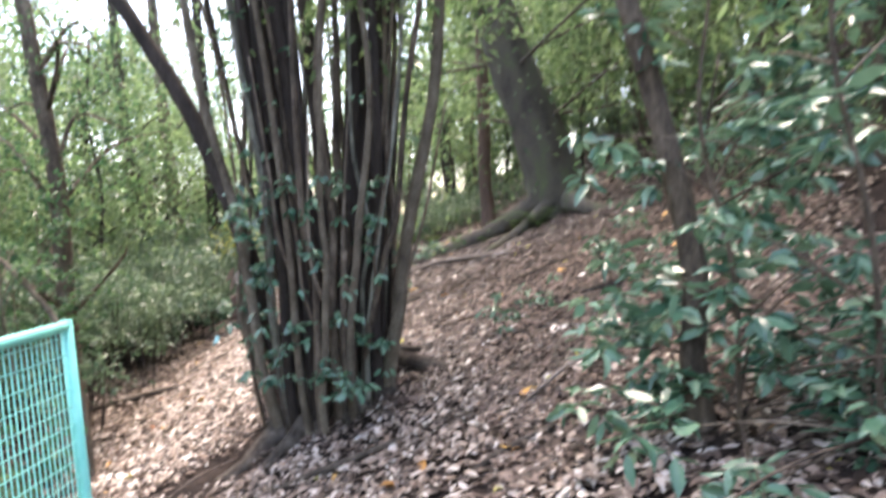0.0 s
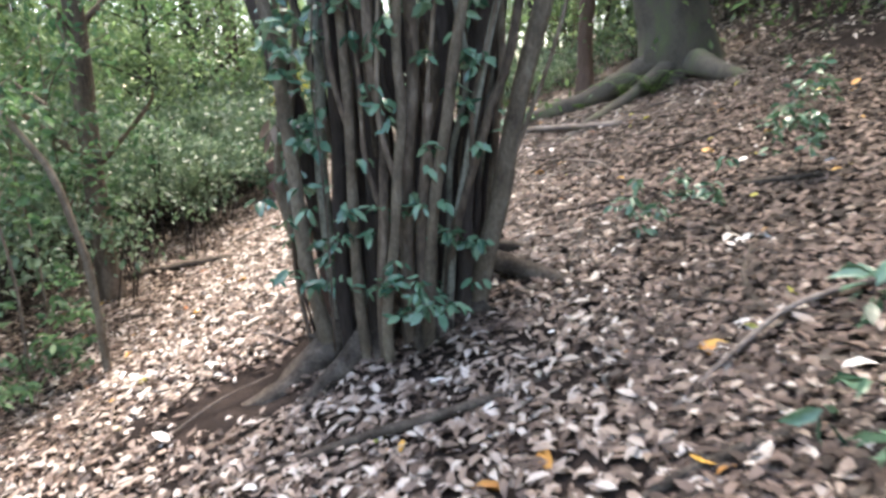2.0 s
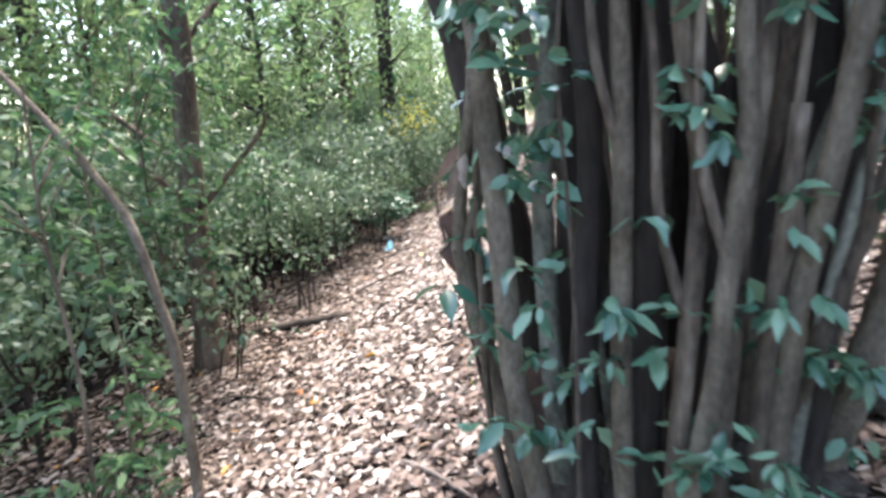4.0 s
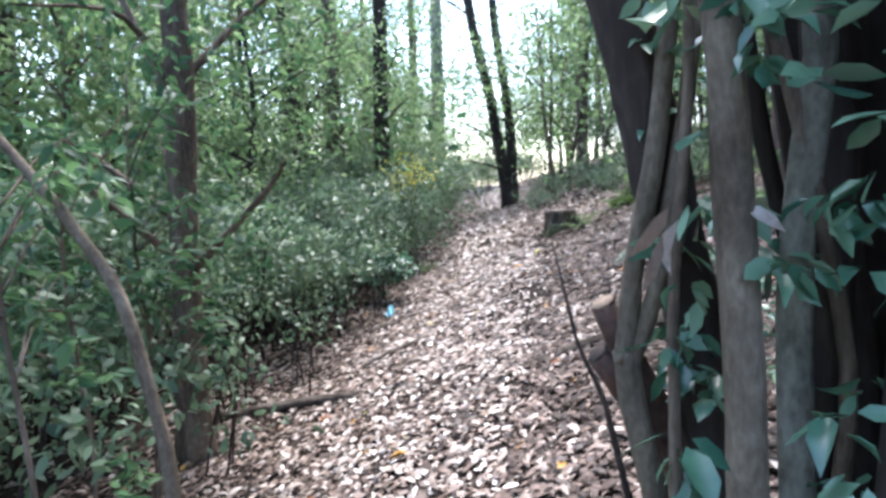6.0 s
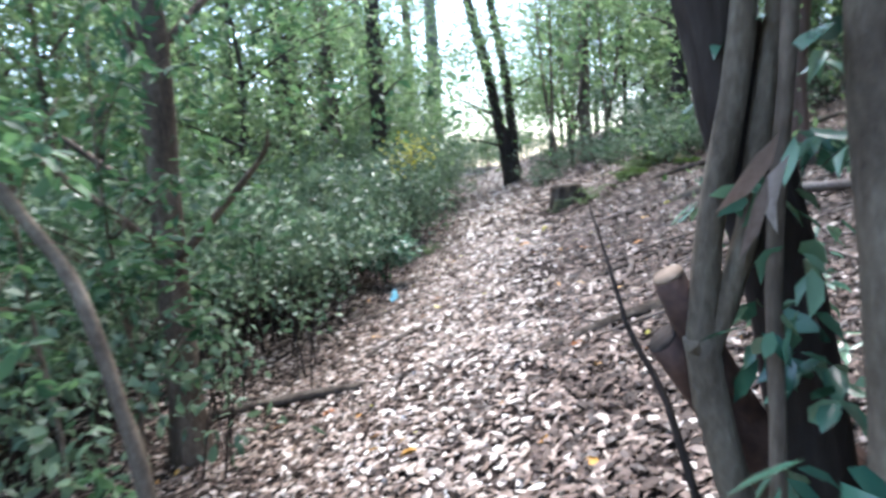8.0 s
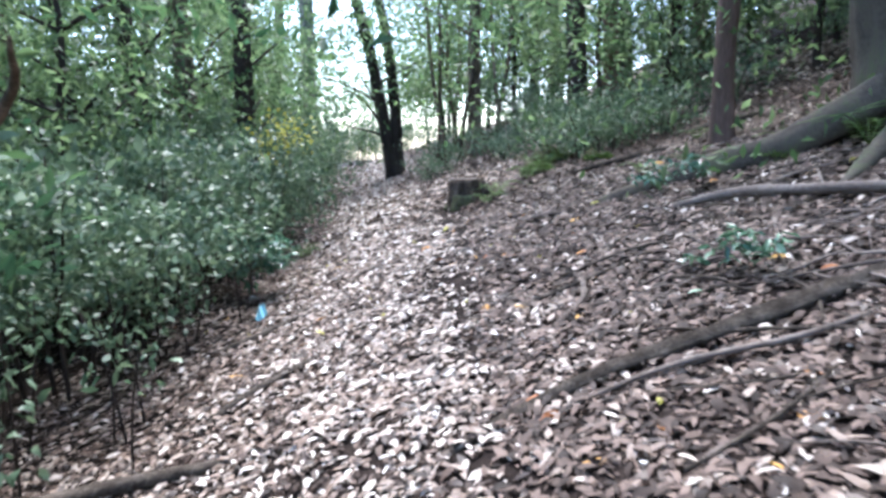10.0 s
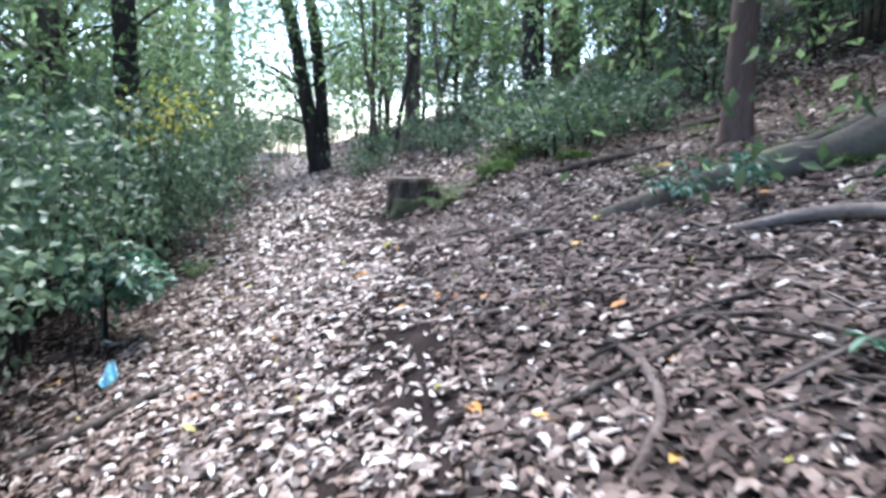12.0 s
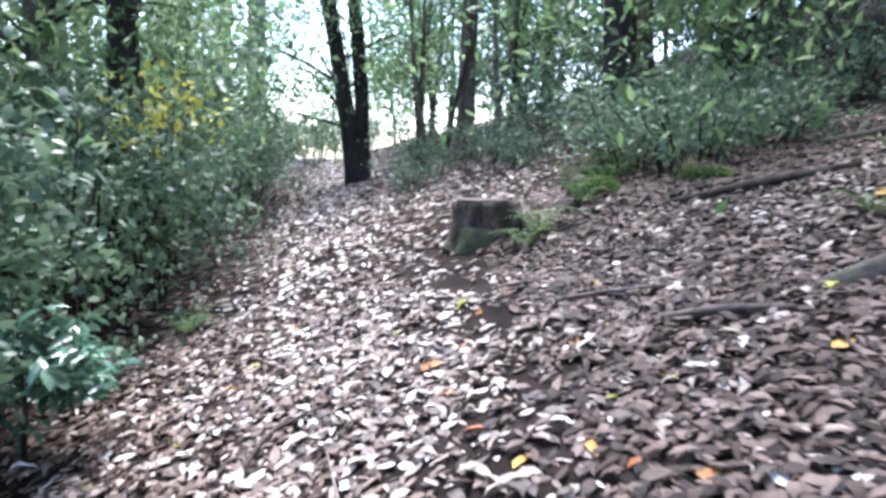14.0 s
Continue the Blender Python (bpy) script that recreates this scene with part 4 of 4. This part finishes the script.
log("root", [(-2.8, 8.1, -0.02), (-2.1, 8.42, 0.02), (-1.5, 8.6, 0.04), (-0.95, 8.68, 0.05), (-0.4, 8.85, 0.03), (0.1, 8.9, -0.02)], [0.014, 0.028, 0.036, 0.04, 0.034], ROOT, 2, "thick brown root across the slope", "root", 0.22, 26)
log("fallen_branch", [(-1.9, 8.35, 0.02), (-1.4, 8.42, 0.06), (-0.9, 8.4, 0.05), (-0.5, 8.5, 0.03)], [0.008, 0.014, 0.016, 0.01], DEADWOOD, 21, "thin dead branch beside a thick root", "branch")
log("fallen_branch", [(-5.3, 8.55, 0.02), (-4.6, 8.72, 0.05), (-4.0, 8.85, 0.05), (-3.55, 8.9, 0.0)], [0.035, 0.05, 0.05, 0.03], ROOT, 4, "fallen branch at the edge of the path", "branch")
log("root", [(-4.4, 10.8, 0.0), (-4.1, 11.0, 0.03), (-3.8, 11.3, 0.03), (-3.6, 11.5, -0.01)], [0.025, 0.035, 0.03, 0.02], ROOT, 5, "surface root at the path edge", "root")
log("root", [(-0.1, 3.3, -0.01), (0.15, 3.42, 0.02), (0.5, 3.5, 0.02), (0.85, 3.62, 0.0), (1.2, 3.8, -0.02)], [0.014, 0.022, 0.024, 0.014], ROOT, 6, "surface root half hidden by leaves", "root")
log("root", [(-1.4, 3.95, 0.0), (-1.0, 4.05, 0.04), (-0.5, 4.15, 0.03), (-0.1, 4.3, -0.01)], [0.012, 0.022, 0.02, 0.012], ROOT, 7, "surface root half hidden by leaves", "root")
log("fallen_branch", [(-1.62, 12.48, 0.03), (-1.4, 12.33, 0.04), (-1.18, 12.2, 0.03)], [0.018, 0.024, 0.016], DEADWOOD, 8, "short dead branch on the leaves", "branch")
log("root", [(0.80, 5.5, 0.0), (0.85, 5.0, 0.005), (0.7, 4.6, 0.015), (0.68, 4.28, 0.01), (0.9, 4.05, 0.005), (1.3, 3.9, 0.0)], [0.012, 0.02, 0.024, 0.026, 0.018], ROOT, 31, "winding brown surface root", "root", 0.1, 20)
log("fallen_branch", [(0.2, 3.75, 0.02), (0.45, 3.95, 0.05), (0.75, 4.15, 0.07), (1.2, 4.2, 0.05)], [0.006, 0.012, 0.014, 0.012], DEADWOOD, 32, "thin crooked dead branch on leaves", "branch")
log("root", [(-3.9, 9.4, 0.0), (-3.75, 9.6, 0.03), (-3.42, 9.97, 0.03), (-3.3, 10.2, -0.01)], [0.02, 0.03, 0.028, 0.015], ROOT, 33, "surface root on the path", "root")
log("root", [(-2.0, 9.2, -0.01), (-1.7, 9.5, 0.02), (-1.54, 9.76, 0.03), (-1.5, 10.2, 0.02), (-1.7, 10.6, -0.01)], [0.012, 0.02, 0.022, 0.012], DEADWOOD, 34, "crooked grey root among leaves", "root")
log("root", [(-2.3, 9.6, -0.01), (-1.9, 9.9, 0.02), (-1.3, 10.1, 0.02), (-0.8, 10.5, -0.01)], [0.01, 0.016, 0.018, 0.01], ROOT, 35, "thin root among leaves", "root")
log("fallen_branch", [(0.4, 6.4, -0.01), (0.9, 6.2, 0.01), (1.6, 5.7, 0.01), (2.3, 5.3, -0.01)], [0.014, 0.026, 0.026, 0.014], ROOT, 36, "rotting branch across the bare slope", "branch")
log("log", [(0.55, 16.75, 0.10), (1.0, 16.7, 0.12), (1.5, 16.6, 0.12)], [0.12, 0.125, 0.12], DEADWOOD, 10, "short weathered log lying among the shrubs", "log")
log("log", [(0.7, 16.95, 0.18), (1.1, 17.0, 0.28), (1.42, 17.05, 0.30)], [0.10, 0.11, 0.10], BARK_DARK, 37, "dark rotten log lying on another log", "log")
log("fallen_branch", [(0.9, 15.6, 0.02), (1.3, 15.2, 0.05), (1.9, 15.0, 0.04)], [0.03, 0.045, 0.03], BARK_MOSS, 38, "mossy branch lying on the slope", "branch")
log("fallen_branch", [(-0.9, 14.6, 0.02), (-0.3, 14.3, 0.06), (0.4, 14.2, 0.05)], [0.02, 0.035, 0.025], ROOT, 39, "brown branch half covered by leaves", "branch")
r_ = np.random.default_rng(77)
for k in range(170):
    x, y = r_.uniform(-4.2, 1.6), r_.uniform(3.6, 13.5)
    if k > 20:
        x, y = r_.uniform(-1.4, 1.4), r_.uniform(7.5, 12)
    a, l, thick = r_.uniform(0, 6.3), r_.uniform(0.15, 0.55), r_.choice((0.8, 1.0, 1.7))
    dx, dy = math.cos(a) * l, math.sin(a) * l
    w = r_.normal() * 0.06
    log("twig", [(x - dx, y - dy, 0.02), (x + w, y - w, 0.045), (x + dx, y + dy, 0.025)], [0.004 * thick, 0.0065 * thick, 0.003 * thick], (DEADWOOD, ROOT)[k % 2], 100 + k, "dry twig lying on fallen leaves", "twig", 0.05, 8)
# bent dead stalk standing by the sawn limbs
log("dead_stalk", [(-1.88, 5.75, 1.3), (-1.84, 5.63, 1.16), (-1.8, 5.59, 1.0), (-1.74, 5.53, 0.87), (-1.7, 5.46, 0.72), (-1.6, 5.36, 0.3), (-1.52, 5.3, -0.02)], [0.003, 0.005, 0.008, 0.009, 0.010], BARK_DARK, 11, "thin dead stalk leaning beside the stems", "stalk", 0.05)
v_, t_ = tube([(-4.16, 5.88, 1.76), (-3.99, 5.89, 1.56), (-3.82, 5.91, 1.35), (-3.65, 5.93, 1.11), (-3.54, 5.93, 0.93), (-3.43, 5.92, 0.55), (-3.35, 5.9, 0.16), (-3.33, 5.9, -0.8)], [0.014, 0.02, 0.024, 0.026, 0.028, 0.03, 0.034], 22, 9, 0.07, 12, knots=0.06)
tagged(new("leaning_sapling", mesh_from("leaning_sapling", v_, t_, BARK_OLIVE)), "bent brown-grey sapling stem among leaves", "sapling")


# ---- ferns, blue scrap ----
def fern(at, fronds, length, seed):
    t = thing("fern", at, "green fern with arching fronds in leaf litter", "fern", "ferns round the stump")
    r_ = np.random.default_rng(seed)
    for i in range(fronds):
        a = 6.283 * (i + r_.uniform(-0.3, 0.3)) / fronds
        l = length * r_.uniform(0.7, 1.1)
        d = np.array([math.cos(a), math.sin(a), 0])
        spine = curve([(0, 0, 0), d * l * 0.4 + (0, 0, l * 0.45), d * l + (0, 0, l * 0.35)], 16)
        at_, al, up, sz = [], [], [], []
        side = np.cross(d, (0, 0, 1))
        for j in range(2, 16):
            for s in (-1, 1):
                at_.append(spine[j])
                al.append(side * s + d * 0.5)
                up.append((0, 0, 1))
                sz.append(l * 0.26 * (1.08 - j / 16))
        lv = leaves(at_, al, up, np.array(sz), 0.3, True, 0.3, seed + i)
        part("frond", join([lv, tube(spine, [0.004, 0.002], 8, 4, 0.0)]), FERN, t)
    return t


f0 = fern(on(-1.75, 14.85), 8, 0.45, 1)
for x, y, s in ((-1.25, 15.4, 0.9), (-0.9, 16.0, 1.1), (-0.6, 16.5, 1.2), (-1.0, 16.9, 1.0), (-0.2, 13.2, 0.7), (0.2, 12.9, 0.7), (-4.35, 14.4, 0.8), (1.3, 11.55, 1.2), (1.6, 11.3, 1.4), (1.0, 12.35, 1.0), (-1.9, 14.6, 0.7), (0.9, 14.6, 0.7)):
    copy_thing(f0, Matrix.Translation(on(x, y)) @ Matrix.Rotation(x * 7, 4, "Z") @ Matrix.Scale(s, 4))

def moss_cushion(at, r, h, seed):
    """A low uneven mound of moss with short blades standing out of it."""
    t = thing("moss_cushion", at, "low mound of yellow-green moss on the slope", "moss", "moss on the slope")
    r_ = np.random.default_rng(seed)
    part("mound", tube([(0, 0, -0.1), (0, 0.01, h * 0.4), (0.02, 0, h * 0.8), (0.02, 0.01, h)], [r * 1.1, r, r * 0.7, r * 0.2], 8, 18, 0.12, seed), MOSS, t)
    a, q = r_.uniform(0, 6.28, 500), np.sqrt(r_.uniform(0, 1, 500))
    at_ = np.c_[np.cos(a) * q * r, np.sin(a) * q * r, h * (1 - 0.75 * q ** 2)]
    tagged(part("cover", leaves(at_, np.c_[np.cos(a), np.sin(a), 0.6 + r_.normal(size=500) * 0.4], np.c_[-np.cos(a), -np.sin(a), np.ones(500)], 0.07, 0.25, False, 1.0, seed), FERN, t), kind="stuff")
    return t


for k, (x, y, r, h) in enumerate(((-1.05, 15.75, 0.22, 0.14), (-0.75, 16.6, 0.28, 0.2), (-0.25, 15.2, 0.18, 0.08), (0.75, 12.1, 0.2, 0.1))):
    moss_cushion(on(x, y), r, h, k)

bm = bmesh.new()
bmesh.ops.create_grid(bm, x_segments=5, y_segments=6, size=0.5)
for v in bm.verts:
    taper = 0.45 + 0.55 * (0.5 - v.co.y)
    v.co = Vector((v.co.x * 0.11 * taper, 0.02 * math.sin(9 * v.co.x + 5 * v.co.y), (v.co.y + 0.5) * 0.16 + 0.012 * math.sin(7 * v.co.x)))
me = bpy.data.meshes.new("plastic_scrap")
bm.to_mesh(me)
bm.free()
me.materials.append(BLUE)
scrap = new("plastic_scrap", me)
scrap.matrix_world = pose(*on(-4.2, 11.78, 0.01), -40, 12, 20)
sm = scrap.modifiers.new("thickness", "SOLIDIFY")
sm.thickness = 0.003
tagged(scrap, "crumpled light-blue plastic scrap on the ground", "litter")
